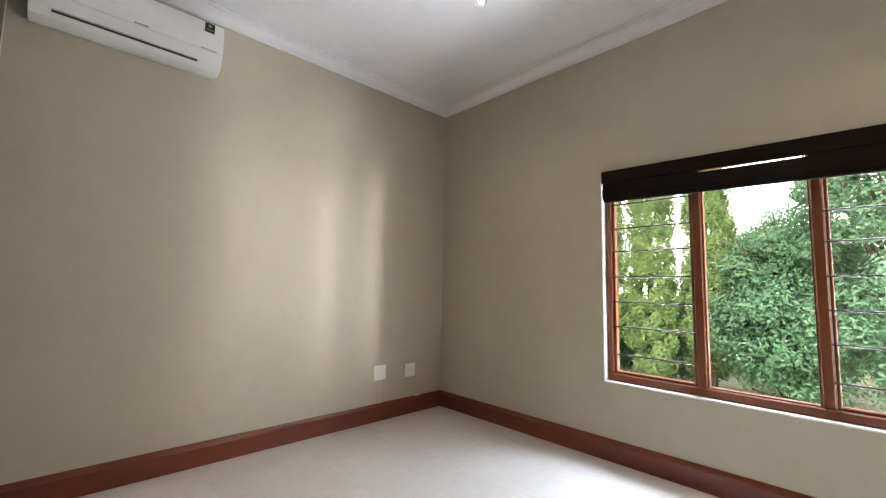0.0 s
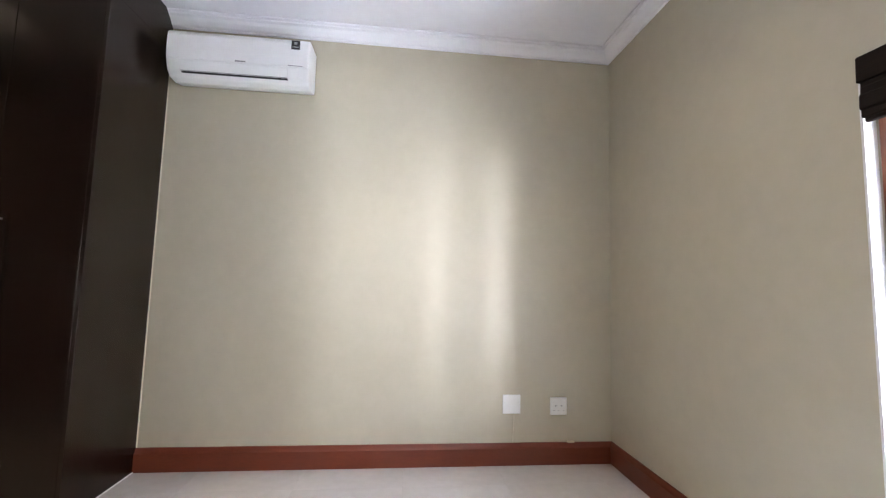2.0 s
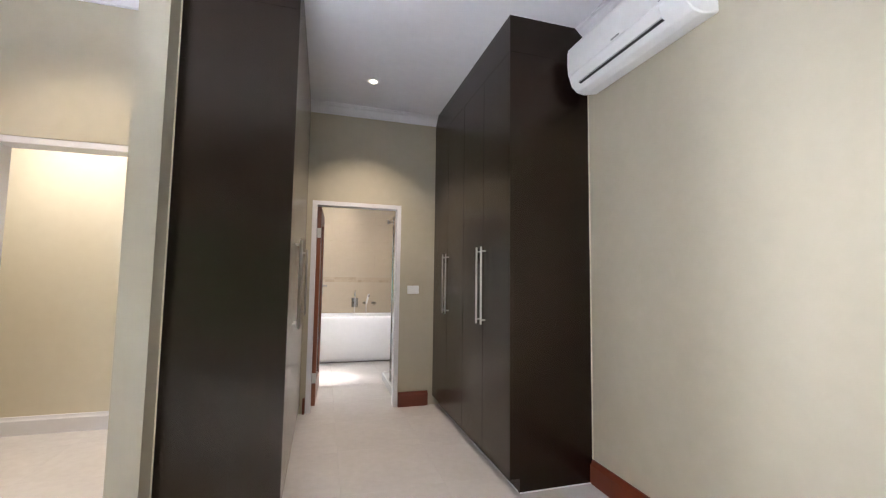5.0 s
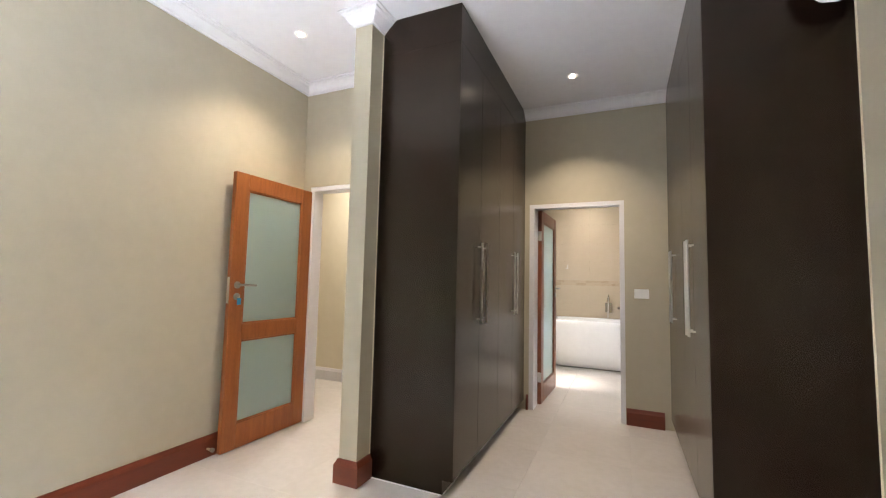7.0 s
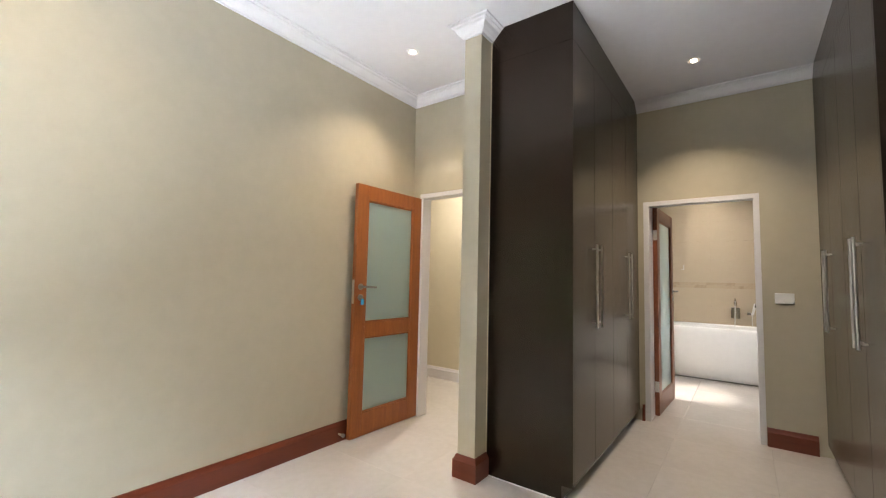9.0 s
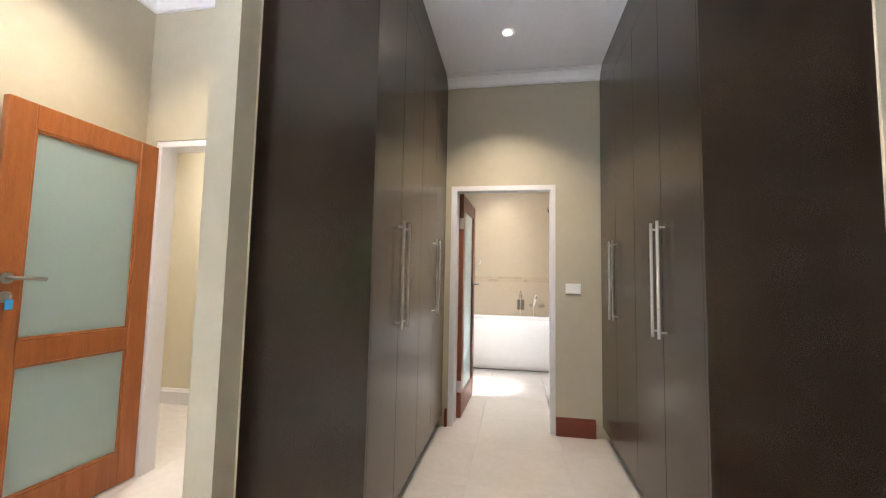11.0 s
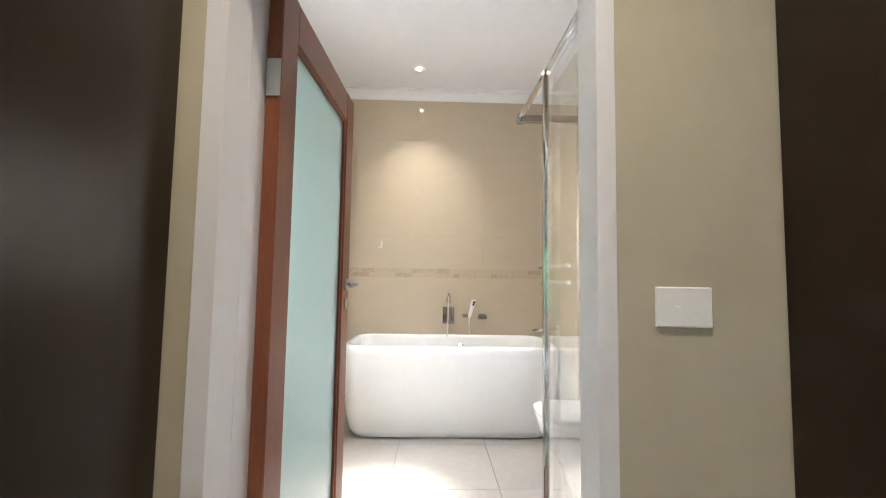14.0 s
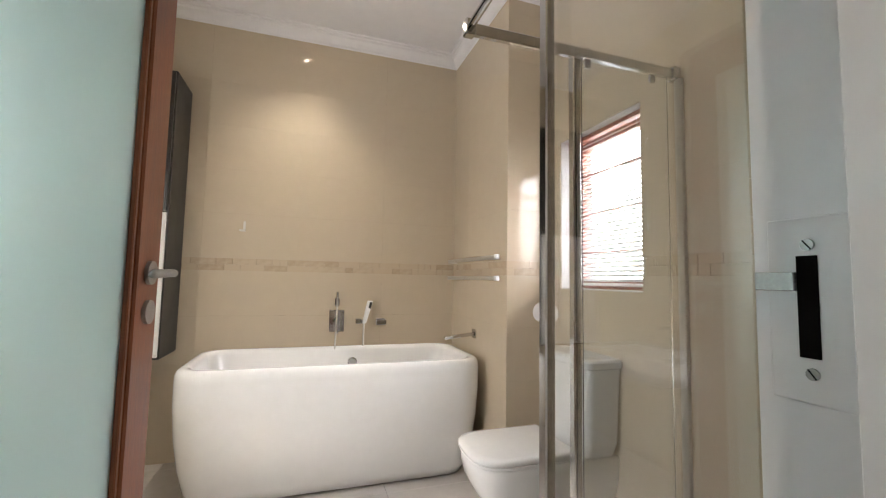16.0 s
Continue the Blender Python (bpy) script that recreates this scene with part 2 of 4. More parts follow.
def rod(a, b, r, sides=12, bm=None, r2=None):
    """A round bar from a to b."""
    bm = bm or bmesh.new()
    a, b = Vector(a), Vector(b)
    axis = (b - a).normalized()
    u = axis.orthogonal().normalized()
    w = axis.cross(u)
    rings = []
    for p, rad in ((a, r), (b, r if r2 is None else r2)):
        rings.append([bm.verts.new(p + rad * (math.cos(k * 2 * math.pi / sides) * u + math.sin(k * 2 * math.pi / sides) * w)) for k in range(sides)])
    for k in range(sides):
        bm.faces.new((rings[0][k], rings[0][(k + 1) % sides], rings[1][(k + 1) % sides], rings[1][k]))
    bm.faces.new(rings[0][::-1])
    bm.faces.new(rings[1])
    return bm


def tube(points, r, sides=10, bm=None):
    """A bent round tube through points."""
    bm = bm or bmesh.new()
    pts = [Vector(p) for p in points]
    rings = []
    for i, p in enumerate(pts):
        d = (pts[min(i + 1, len(pts) - 1)] - pts[max(i - 1, 0)]).normalized()
        u = d.cross(Vector((0.31, 0.95, 0.05))).normalized()
        w = d.cross(u)
        rings.append([bm.verts.new(p + r * (math.cos(k * 2 * math.pi / sides) * u + math.sin(k * 2 * math.pi / sides) * w)) for k in range(sides)])
    for q, s in zip(rings, rings[1:]):
        for k in range(sides):
            bm.faces.new((q[k], q[(k + 1) % sides], s[(k + 1) % sides], s[k]))
    bm.faces.new(rings[0][::-1])
    bm.faces.new(rings[-1])
    return bm


def prism(poly, axis, a, b, bevel=0.0):
    """A flat outline, in the two other axes in order, extruded along an axis from a to b."""
    bm = bmesh.new()
    place = {"x": lambda p, d: (d, p[0], p[1]), "y": lambda p, d: (p[0], d, p[1]), "z": lambda p, d: (p[0], p[1], d)}[axis]
    lo, hi = [bm.verts.new(place(p, a)) for p in poly], [bm.verts.new(place(p, b)) for p in poly]
    n = len(poly)
    bm.faces.new(lo)
    bm.faces.new(hi[::-1])
    for k in range(n):
        bm.faces.new((lo[k], hi[k], hi[(k + 1) % n], lo[(k + 1) % n]))
    bmesh.ops.recalc_face_normals(bm, faces=bm.faces)
    if bevel:
        bmesh.ops.bevel(bm, geom=list(bm.edges), offset=bevel, segments=1, affect="EDGES")
    return bm


def sweep(profile, path):
    """A moulding: profile of (distance into the room, z), swept along a line of wall corners with the room on its left, mitred."""
    bm = bmesh.new()
    pts = [Vector((*p, 0)) for p in path]
    dirs = [(b - a).normalized() for a, b in zip(pts, pts[1:])]
    rings = []
    for i, p in enumerate(pts):
        d0, d1 = dirs[max(i - 1, 0)], dirs[min(i, len(dirs) - 1)]
        n0, n1 = Vector((-d0.y, d0.x, 0)), Vector((-d1.y, d1.x, 0))
        m = (n0 + n1) / (1 + n0.dot(n1))
        rings.append([bm.verts.new(p + m * d + Vector((0, 0, z))) for d, z in profile])
    n = len(profile)
    for q, s in zip(rings, rings[1:]):
        for k in range(n):
            bm.faces.new((q[k], q[(k + 1) % n], s[(k + 1) % n], s[k]))
    bm.faces.new(rings[0])
    bm.faces.new(rings[-1][::-1])
    bmesh.ops.recalc_face_normals(bm, faces=bm.faces)
    return bm


def rounded(cx, cy, hx, hy, r, n=6):
    out = []
    for sx, sy, a0 in ((1, 1, 0), (-1, 1, 90), (-1, -1, 180), (1, -1, 270)):
        for k in range(n + 1):
            a = radians(a0 + 90 * k / n)
            out.append((cx + sx * (hx - r) + r * math.cos(a), cy + sy * (hy - r) + r * math.sin(a)))
    return out


def loft(rings, cap_start=True, cap_end=True):
    """Skins rings of equal count, each a list of 3D points."""
    bm = bmesh.new()
    vs = [[bm.verts.new(p) for p in ring] for ring in rings]
    n = len(vs[0])
    for q, s in zip(vs, vs[1:]):
        for k in range(n):
            bm.faces.new((q[k], q[(k + 1) % n], s[(k + 1) % n], s[k]))
    if cap_start:
        bm.faces.new(vs[0][::-1])
    if cap_end:
        bm.faces.new(vs[-1])
    bmesh.ops.recalc_face_normals(bm, faces=bm.faces)
    return bm


def joined(*boxes):
    bm = bmesh.new()
    for b in boxes:
        box(*b, bm=bm)
    return bm


# ---- structure ----
CEIL, BCEIL = 3.03, 3.01
EAST, WEST, SOUTH = 1.50, -2.135, -5.0
BACK, COL_X, COL_Y, BWEST = 2.99, 1.22, 2.06, -1.18
solid("floor", joined((-2.36, 1.74, -5.24, -1.3, -0.35, -0.009), (-4.4, 1.74, -1.3, 0.2, -0.35, -0.009), (BWEST - 0.2, 1.74, 0.2, 3.22, -0.35, -0.009)), GROUT, "pale grout bed under cream floor tiles", "floor", "structure")
solid("ceiling", joined((-2.36, 1.74, -5.24, -1.3, CEIL, CEIL + 0.12), (-4.4, 1.74, -1.3, 0.1, CEIL, CEIL + 0.12)), WHITE, "flat white painted bedroom ceiling", "ceiling", "structure")
solid("ceiling_bath", joined((BWEST - 0.22, 1.74, 0.1, 3.22, BCEIL, BCEIL + 0.14)), WHITE, "flat white painted bathroom ceiling", "ceiling", "structure")

W0, W1, WZ0, WZ1 = -1.96, -0.18, 0.52, 1.975          # bedroom window opening
solid("wall_south", joined((-2.36, W0, -5.22, SOUTH, 0, CEIL), (W1, 1.72, -5.22, SOUTH, 0, CEIL),
                           (W0, W1, -5.22, SOUTH, 0, WZ0), (W0, W1, -5.22, SOUTH, WZ1, CEIL)), PAINT,
      "khaki painted wall with a wide window", "wall", "structure")
B0, B1, BZ0, BZ1 = 1.32, 1.92, 1.15, 2.0              # bathroom window opening
wall_east = solid("wall_east", joined((EAST, 1.72, SOUTH, B0, 0, CEIL), (EAST, 1.72, B1, 3.2, 0, CEIL),
                                      (EAST, 1.72, B0, B1, 0, BZ0), (EAST, 1.72, B0, B1, BZ1, CEIL)), PAINT,
                  "khaki painted wall, tiled in the bathroom", "wall", "structure")
solid("wall_west", joined((-2.36, WEST, SOUTH, -1.3, 0, CEIL)), PAINT, "khaki painted plain wall", "wall", "structure")
E0, E1, EZ = -2.055, -1.2, 2.075                      # entrance door opening
solid("wall_entry", joined((-4.2, E0, -1.3, -1.18, 0, CEIL), (E1, -1.093, -1.3, -1.18, 0, CEIL), (E0, E1, -1.3, -1.18, EZ, CEIL)), PAINT,
      "khaki painted wall round the entrance door", "wall", "structure")
solid("wall_stub", joined((-1.093, -0.962, -2.0, 0, 0, CEIL)), PAINT, "narrow khaki painted wall end beside the wardrobe", "wall", "structure")
D0, D1, DZ = -0.335, 0.55, 2.05                       # bathroom door opening
wall_north = solid("wall_north", joined((-1.093, D0, 0, 0.2, 0, CEIL), (D1, EAST, 0, 0.2, 0, CEIL), (D0, D1, 0, 0.2, DZ, CEIL)), PAINT,
                   "khaki painted wall with the bathroom doorway", "wall", "structure")
solid("wall_passage", joined((-4.2, -1.093, 0, 0.2, 0, CEIL)), CREAM, "cream painted passage wall", "wall", "structure")
solid("wall_passage_end", joined((-4.4, -4.2, -1.3, 0.2, 0, CEIL)), CREAM, "cream painted passage end wall", "wall", "structure")
wall_bath = solid("wall_bath_back", joined((BWEST - 0.2, EAST, BACK, 3.2, 0, BCEIL)), WALL_GROUT, "bathroom wall faced with beige glazed tiles", "wall", "structure")
wall_column = solid("wall_column", joined((COL_X, EAST, COL_Y, BACK, 0, BCEIL)), WALL_GROUT, "boxed-out bathroom corner faced with beige tiles", "wall", "structure")
solid("wall_bath_west", joined((BWEST - 0.2, BWEST, 0.2, 0.58, 0, BCEIL), (BWEST - 0.2, BWEST, 1.38, BACK, 0, BCEIL), (BWEST - 0.2, BWEST, 0.58, 1.38, 0, 0.95), (BWEST - 0.2, BWEST, 0.58, 1.38, 2.05, BCEIL)), CREAM, "cream painted bathroom wall", "wall", "structure")

CORNICE = [(0, -0.09), (0.012, -0.09), (0.014, -0.08), (0.028, -0.072), (0.046, -0.05), (0.056, -0.03), (0.072, -0.022), (0.074, -0.012), (0.092, -0.01), (0.094, 0), (0, 0)]


def cornice(path, ceil):
    solid("trim_cornice", sweep([(d, ceil + z - 0.0005) for d, z in CORNICE], path), WHITE, "white stepped plaster cornice", "cornice", "structure")


cornice([(-0.962, -1.862), (-0.962, -2.0), (-1.093, -2.0), (-1.093, -1.3), (WEST, -1.3), (WEST, SOUTH), (EAST, SOUTH), (EAST, -1.842)], CEIL)
cornice([(0.93, 0), (-0.39, 0)], CEIL)
cornice([(BWEST, 0.2), (EAST, 0.2), (EAST, COL_Y), (COL_X, COL_Y), (COL_X, BACK), (BWEST, BACK), (BWEST, 0.2)], BCEIL)

SKIRT = [(0, 0), (0.024, 0), (0.024, 0.112), (0.016, 0.122), (0.013, 0.128), (0.008, 0.142), (0, 0.144)]


def skirting(path, material=MAHOGANY, profile=SKIRT, label="red-brown varnished wooden skirting board"):
    solid("baseboard", sweep(profile, path), material, label, "skirting board", "structure")


skirting([(-0.962, -1.862), (-0.962, -2.0), (-1.093, -2.0), (-1.093, -1.34)])
skirting([(-2.10, -1.3), (WEST, -1.3), (WEST, SOUTH), (EAST, SOUTH), (EAST, -1.842)])
skirting([(0.86, 0), (0.553, 0)])
skirting([(-0.338, 0), (-0.36, 0)])
skirting([(-1.1, 0), (-4.2, 0)], GLOSS_WHITE, SKIRT, "white painted passage skirting board")

# bedroom window
win = thing("window_1", (-1.07, -5.1, WZ0), "wide red-brown timber window with three lights and burglar bars", "window", kind="structure")
FY0, FY1 = -5.115, -5.045
for nm, b in (("window_frame", (W0 + 0.01, W1 - 0.01, FY0, FY1, WZ0 + 0.008, WZ0 + 0.06)), ("window_frame", (W0 + 0.01, W1 - 0.01, FY0, FY1, WZ1 - 0.035, WZ1 - 0.002)),
              ("window_frame", (W1 - 0.052, W1 - 0.01, FY0, FY1, WZ0 + 0.06, WZ1 - 0.035)), ("window_frame", (W0 + 0.01, W0 + 0.052, FY0, FY1, WZ0 + 0.06, WZ1 - 0.035)),
              ("mullion", (-0.80, -0.748, FY0, FY1, WZ0 + 0.06, WZ1 - 0.035)), ("mullion", (-1.364, -1.312, FY0, FY1, WZ0 + 0.06, WZ1 - 0.035))):
    part(nm, box(*b, bevel=0.006), DARKWOOD, win)
LIGHTS = [(W0 + 0.052, -1.364, True), (-1.312, -0.80, False), (-0.748, W1 - 0.052, True)]
for a, b, opening in LIGHTS:
    z0, z1 = WZ0 + 0.06, WZ1 - 0.035
    w = 0.018 if opening else 0.009
    for q in ((a + 0.003, a + w, z0, z1), (b - w, b - 0.003, z0, z1)):
        part("sash_stile", box(q[0], q[1], FY0 + 0.012, FY1 - 0.014, q[2], q[3], bevel=0.004), DARKWOOD, win)
    for q in ((z0, z0 + w), (z1 - w, z1)):
        part("sash_rail", box(a + w, b - w, FY0 + 0.012, FY1 - 0.014, q[0], q[1], bevel=0.004), DARKWOOD, win)
    pane = part("pane", box(a + w - 0.004, b - w + 0.004, -5.082, -5.078, z0 + w - 0.004, z1 - w + 0.004), GLASS, win)
    pane.visible_shadow = False
    if opening:
        for z in (0.714, 0.906, 1.08, 1.256, 1.437, 1.601, 1.775):
            part("burglar_bar", rod((a - 0.005, FY1 - 0.006, z), (b + 0.005, FY1 - 0.006, z), 0.0055, 8), IRON, win, "thin dark iron burglar bar")
for nm, b in (("window_sill", (W0, W1, FY1, SOUTH + 0.004, WZ0 - 0.001, WZ0 + 0.008)), ("reveal", (W1 - 0.008, W1 + 0.001, FY1, SOUTH + 0.004, WZ0 + 0.008, WZ1)),
              ("reveal", (W0 - 0.001, W0 + 0.008, FY1, SOUTH + 0.004, WZ0 + 0.008, WZ1))):
    part(nm, box(*b), GLOSS_WHITE, win, "white painted plaster reveal")

blind = thing("roman_blind", (-0.2, -4.98, 1.9), "dark brown roman blind drawn up under its pelmet board", "blind")
part("pelmet", box(-1.99, -0.2, -4.997, -4.957, 1.925, 2.014, bevel=0.004), BLIND, blind)
for k, (z0, z1, y) in enumerate(((1.855, 1.912, -4.962), (1.828, 1.885, -4.956), (1.803, 1.858, -4.963))):
    part("fold", box(-1.985, -0.207, -4.995, y, z0, z1, bevel=0.008, segments=2), BLIND, blind)
# two added blocks shut out the bright slit below the pelmet, except over the middle light
for a, b in ((-1.985, -1.32), (-0.81, -0.207)):
    part("gap_block", box(a, b, -4.992, -4.966, 1.895, 1.9245, bevel=0.002), BLIND, blind)
part("bottom_batten", box(-1.98, -0.215, -4.985, -4.968, 1.788, 1.806, bevel=0.004), BLIND, blind)

blind.rotation_euler = (0, radians(-1.4), 0)

# bathroom window
bwin = thing("window_2", (1.6, 1.62, BZ0), "small red-brown timber bathroom window", "window", kind="structure")
for b in ((1.60, 1.66, B0 + 0.005, B1 - 0.005, BZ0 + 0.006, BZ0 + 0.05), (1.60, 1.66, B0 + 0.005, B1 - 0.005, BZ1 - 0.05, BZ1 - 0.006),
          (1.60, 1.66, B0 + 0.005, B0 + 0.05, BZ0 + 0.05, BZ1 - 0.05), (1.60, 1.66, B1 - 0.05, B1 - 0.005, BZ0 + 0.05, BZ1 - 0.05),
          (1.61, 1.65, B0 + 0.05, B1 - 0.05, 1.347, 1.357), (1.61, 1.65, B0 + 0.05, B1 - 0.05, 1.569, 1.579), (1.61, 1.65, B0 + 0.05, B1 - 0.05, 1.792, 1.802)):
    part("window_frame", box(*b, bevel=0.003), LIT_REDWOOD, bwin)
pane = part("pane", box(1.628, 1.632, B0 + 0.046, B1 - 0.046, BZ0 + 0.046, BZ1 - 0.046), GLASS, bwin)
pane.visible_shadow = False
for b in ((EAST - 0.002, 1.60, B0, B0 + 0.004, BZ0, BZ1), (EAST - 0.002, 1.60, B1 - 0.004, B1, BZ0, BZ1), (EAST - 0.002, 1.60, B0, B1, BZ1 - 0.004, BZ1), (EAST - 0.002, 1.60, B0, B1, BZ0, BZ0 + 0.005)):
    part("reveal", box(*b), GLOSS_WHITE, bwin, "white painted plaster reveal")
ven = thing("venetian_blind", (1.56, 1.62, BZ0), "white slatted venetian blind lowered over the window", "blind")
part("headrail", box(1.535, 1.58, B0 + 0.012, B1 - 0.012, BZ1 - 0.028, BZ1 - 0.006, bevel=0.003), LIT_REDWOOD, ven)
z = BZ0 + 0.03
while z < BZ1 - 0.04:
    part("slat", prism([(1.547, z - 0.0075), (1.568, z + 0.0065), (1.568, z + 0.0079), (1.547, z - 0.0061)], "y", B0 + 0.014, B1 - 0.014), SLAT, ven)
    z += 0.0225
part("bottom_rail", box(1.545, 1.572, B0 + 0.014, B1 - 0.014, BZ0 + 0.007, BZ0 + 0.02, bevel=0.003), LIT_REDWOOD, ven)
for y in (B0 + 0.09, B1 - 0.09):
    part("cord", rod((1.5575, y, BZ0 + 0.015), (1.5575, y, BZ1 - 0.03), 0.0012, 6), SLAT, ven)

# door frames
frame_b = thing("door_frame", (0.1, 0.1, 0), "white painted bathroom door frame with a rebate", "door frame", kind="structure")
JL, JR, JZ = D0 + 0.0465, D1 - 0.042, 2.008
for nm, poly in (("jamb", [(D0, 0), (JL, 0), (JL, JZ), (D0, DZ)]), ("jamb", [(JR, 0), (D1, 0), (D1, DZ), (JR, JZ)]), ("head", [(D0, DZ), (JL, JZ), (JR, JZ), (D1, DZ)])):
    part(nm, prism(poly, "y", -0.003, 0.106, 0.0012), GLOSS_WHITE, frame_b)
for b in ((D0, JL, 0.1065, 0.222, 0, 2.038), (D1 - 0.002, D1, 0.1065, 0.205, 0, 2.038), (D0, D1, 0.1065, 0.205, 2.038, DZ)):
    part("rebate", box(*b, bevel=0.001), GLOSS_WHITE, frame_b)
strike = part("strike_plate", box(D1 - 0.0045, D1 - 0.0018, 0.112, 0.19, 1.085, 1.255, bevel=0.001), GLOSS_WHITE, frame_b, "painted-over steel strike plate")
part("latch_hole_shade", box(D1 - 0.006, D1 - 0.0042, 0.148, 0.1645, 1.126, 1.219), RECESS_SHADE, strike, "black block for the shade in the latch hole")
part("lip", box(D1 - 0.010, D1 - 0.004, 0.1645, 0.2, 1.186, 1.204, bevel=0.001), DULL_STEEL, strike)
for z in (1.112, 1.229):
    part("screw", rod((D1 - 0.0065, 0.155, z), (D1 - 0.0042, 0.155, z), 0.0055, 12), DULL_STEEL, strike)
    part("screw_slot_shade", prism([(0.1512, z - 0.004), (0.1522, z - 0.0045), (0.1588, z + 0.004), (0.1578, z + 0.0045)], "x", D1 - 0.0072, D1 - 0.0064), RECESS_SHADE, strike)
frame_e = thing("door_frame", (-1.63, -1.25, 0), "white painted entrance door frame", "door frame", kind="structure")
for nm, b in (("jamb", (E0, E0 + 0.04, -1.297, -1.172, 0, 2.034)), ("jamb", (E1 - 0.04, E1, -1.297, -1.172, 0, 2.034)), ("head", (E0, E1, -1.297, -1.172, 2.034, EZ))):
    part(nm, box(*b, bevel=0.003), GLOSS_WHITE, frame_e)


# ---- glazed doors ----
def glazed_door(label, hinge, turn, w, mid_rail, wood, key):
    """A leaf that lies along +x from its hinge at the origin, its outer face at y = 0; turned about the hinge."""
    h, t = 2.03, 0.04
    d = thing("door_1" if mid_rail else "door_2", (0, 0, 0), label, "door", kind="structure")
    for a, b in ((0, 0.115), (w - 0.115, w)):
        part("stile", box(a, b, -t, 0, 0.008, h, bevel=0.004), wood, d)
    rails = [(0.008, 0.19), (h - 0.125, h)] + ([(0.785, 0.905)] if mid_rail else [])
    for a, b in rails:
        part("rail", box(0.115, w - 0.115, -t + 0.001, -0.001, a, b, bevel=0.004), wood, d)
    holes = [(0.19, 0.785), (0.905, h - 0.125)] if mid_rail else [(0.19, h - 0.125)]
    for a, b in holes:
        part("pane", box(0.11, w - 0.11, -0.023, -0.017, a - 0.004, b + 0.004), FROSTED, d, "frosted glass panel")
        for y0, y1 in ((-0.006, -0.017), (-0.034, -0.023)):
            for q in ((0.115, 0.127, a, b), (w - 0.127, w - 0.115, a, b), (0.127, w - 0.127, a, a + 0.012), (0.127, w - 0.127, b - 0.012, b)):
                part("glazing_bead", box(q[0], q[1], y0, y1, q[2], q[3], bevel=0.002), wood, d)
    x, lock = w - 0.055, DULL_STEEL
    for s, y in ((1, 0.0), (-1, -t)):
        lever = part("lever_handle", tube([(x, y, 1.193), (x, y + s * 0.042, 1.193), (x - 0.008, y + s * 0.05, 1.193), (x - 0.03, y + s * 0.052, 1.193), (x - 0.125, y + s * 0.052, 1.19)], 0.0085, 10), lock, d, "brushed steel lever handle", smooth=True)
        part("rose", rod((x, y, 1.193), (x, y + s * 0.008, 1.193), 0.026, 20), lock, lever)
        part("lock_rose", rod((x, y, 1.108), (x, y + s * 0.008, 1.108), 0.026, 20), lock, d)
    part("lock_plate", box(w - 0.0005, w + 0.0025, -0.031, -0.009, 1.06, 1.25), STEEL, d)
    for z in (0.28, 1.75):
        part("hinge", box(-0.004, 0.0, -t, -0.003, z - 0.05, z + 0.05, bevel=0.001), STEEL, d, "steel butt hinge")
    if key:
        ring = part("key", box(x - 0.003, x + 0.003, 0.008, 0.035, 1.101, 1.115, bevel=0.001), STEEL, d)
        part("key_tag", box(x - 0.016, x + 0.016, 0.028, 0.034, 1.05, 1.098, bevel=0.004, segments=2), BLUE, ring, "bright blue plastic key tag")
    d.location = hinge
    d.rotation_euler = (0, 0, radians(turn))
    return d


glazed_door("orange-brown timber door with frosted glass, open against the wall", (-2.032, -1.299, 0), -91.3, 0.778, True, MERANTI, True)
glazed_door("red-brown timber bathroom door with frosted glass, standing open", (-0.2885, 0.1985, 0), 87.8, 0.813, False, BATHWOOD, False)
stop = thing("door_stop", (-2.1, -2.13, 0.05), "small steel door stop on the skirting board", "door stop")
part("stem", rod((-2.115, -2.13, 0.06), (-2.068, -2.13, 0.06), 0.008, 12), STEEL, stop)
part("buffer", rod((-2.068, -2.13, 0.06), (-2.052, -2.13, 0.06), 0.014, 14), GREY_PLASTIC, stop)


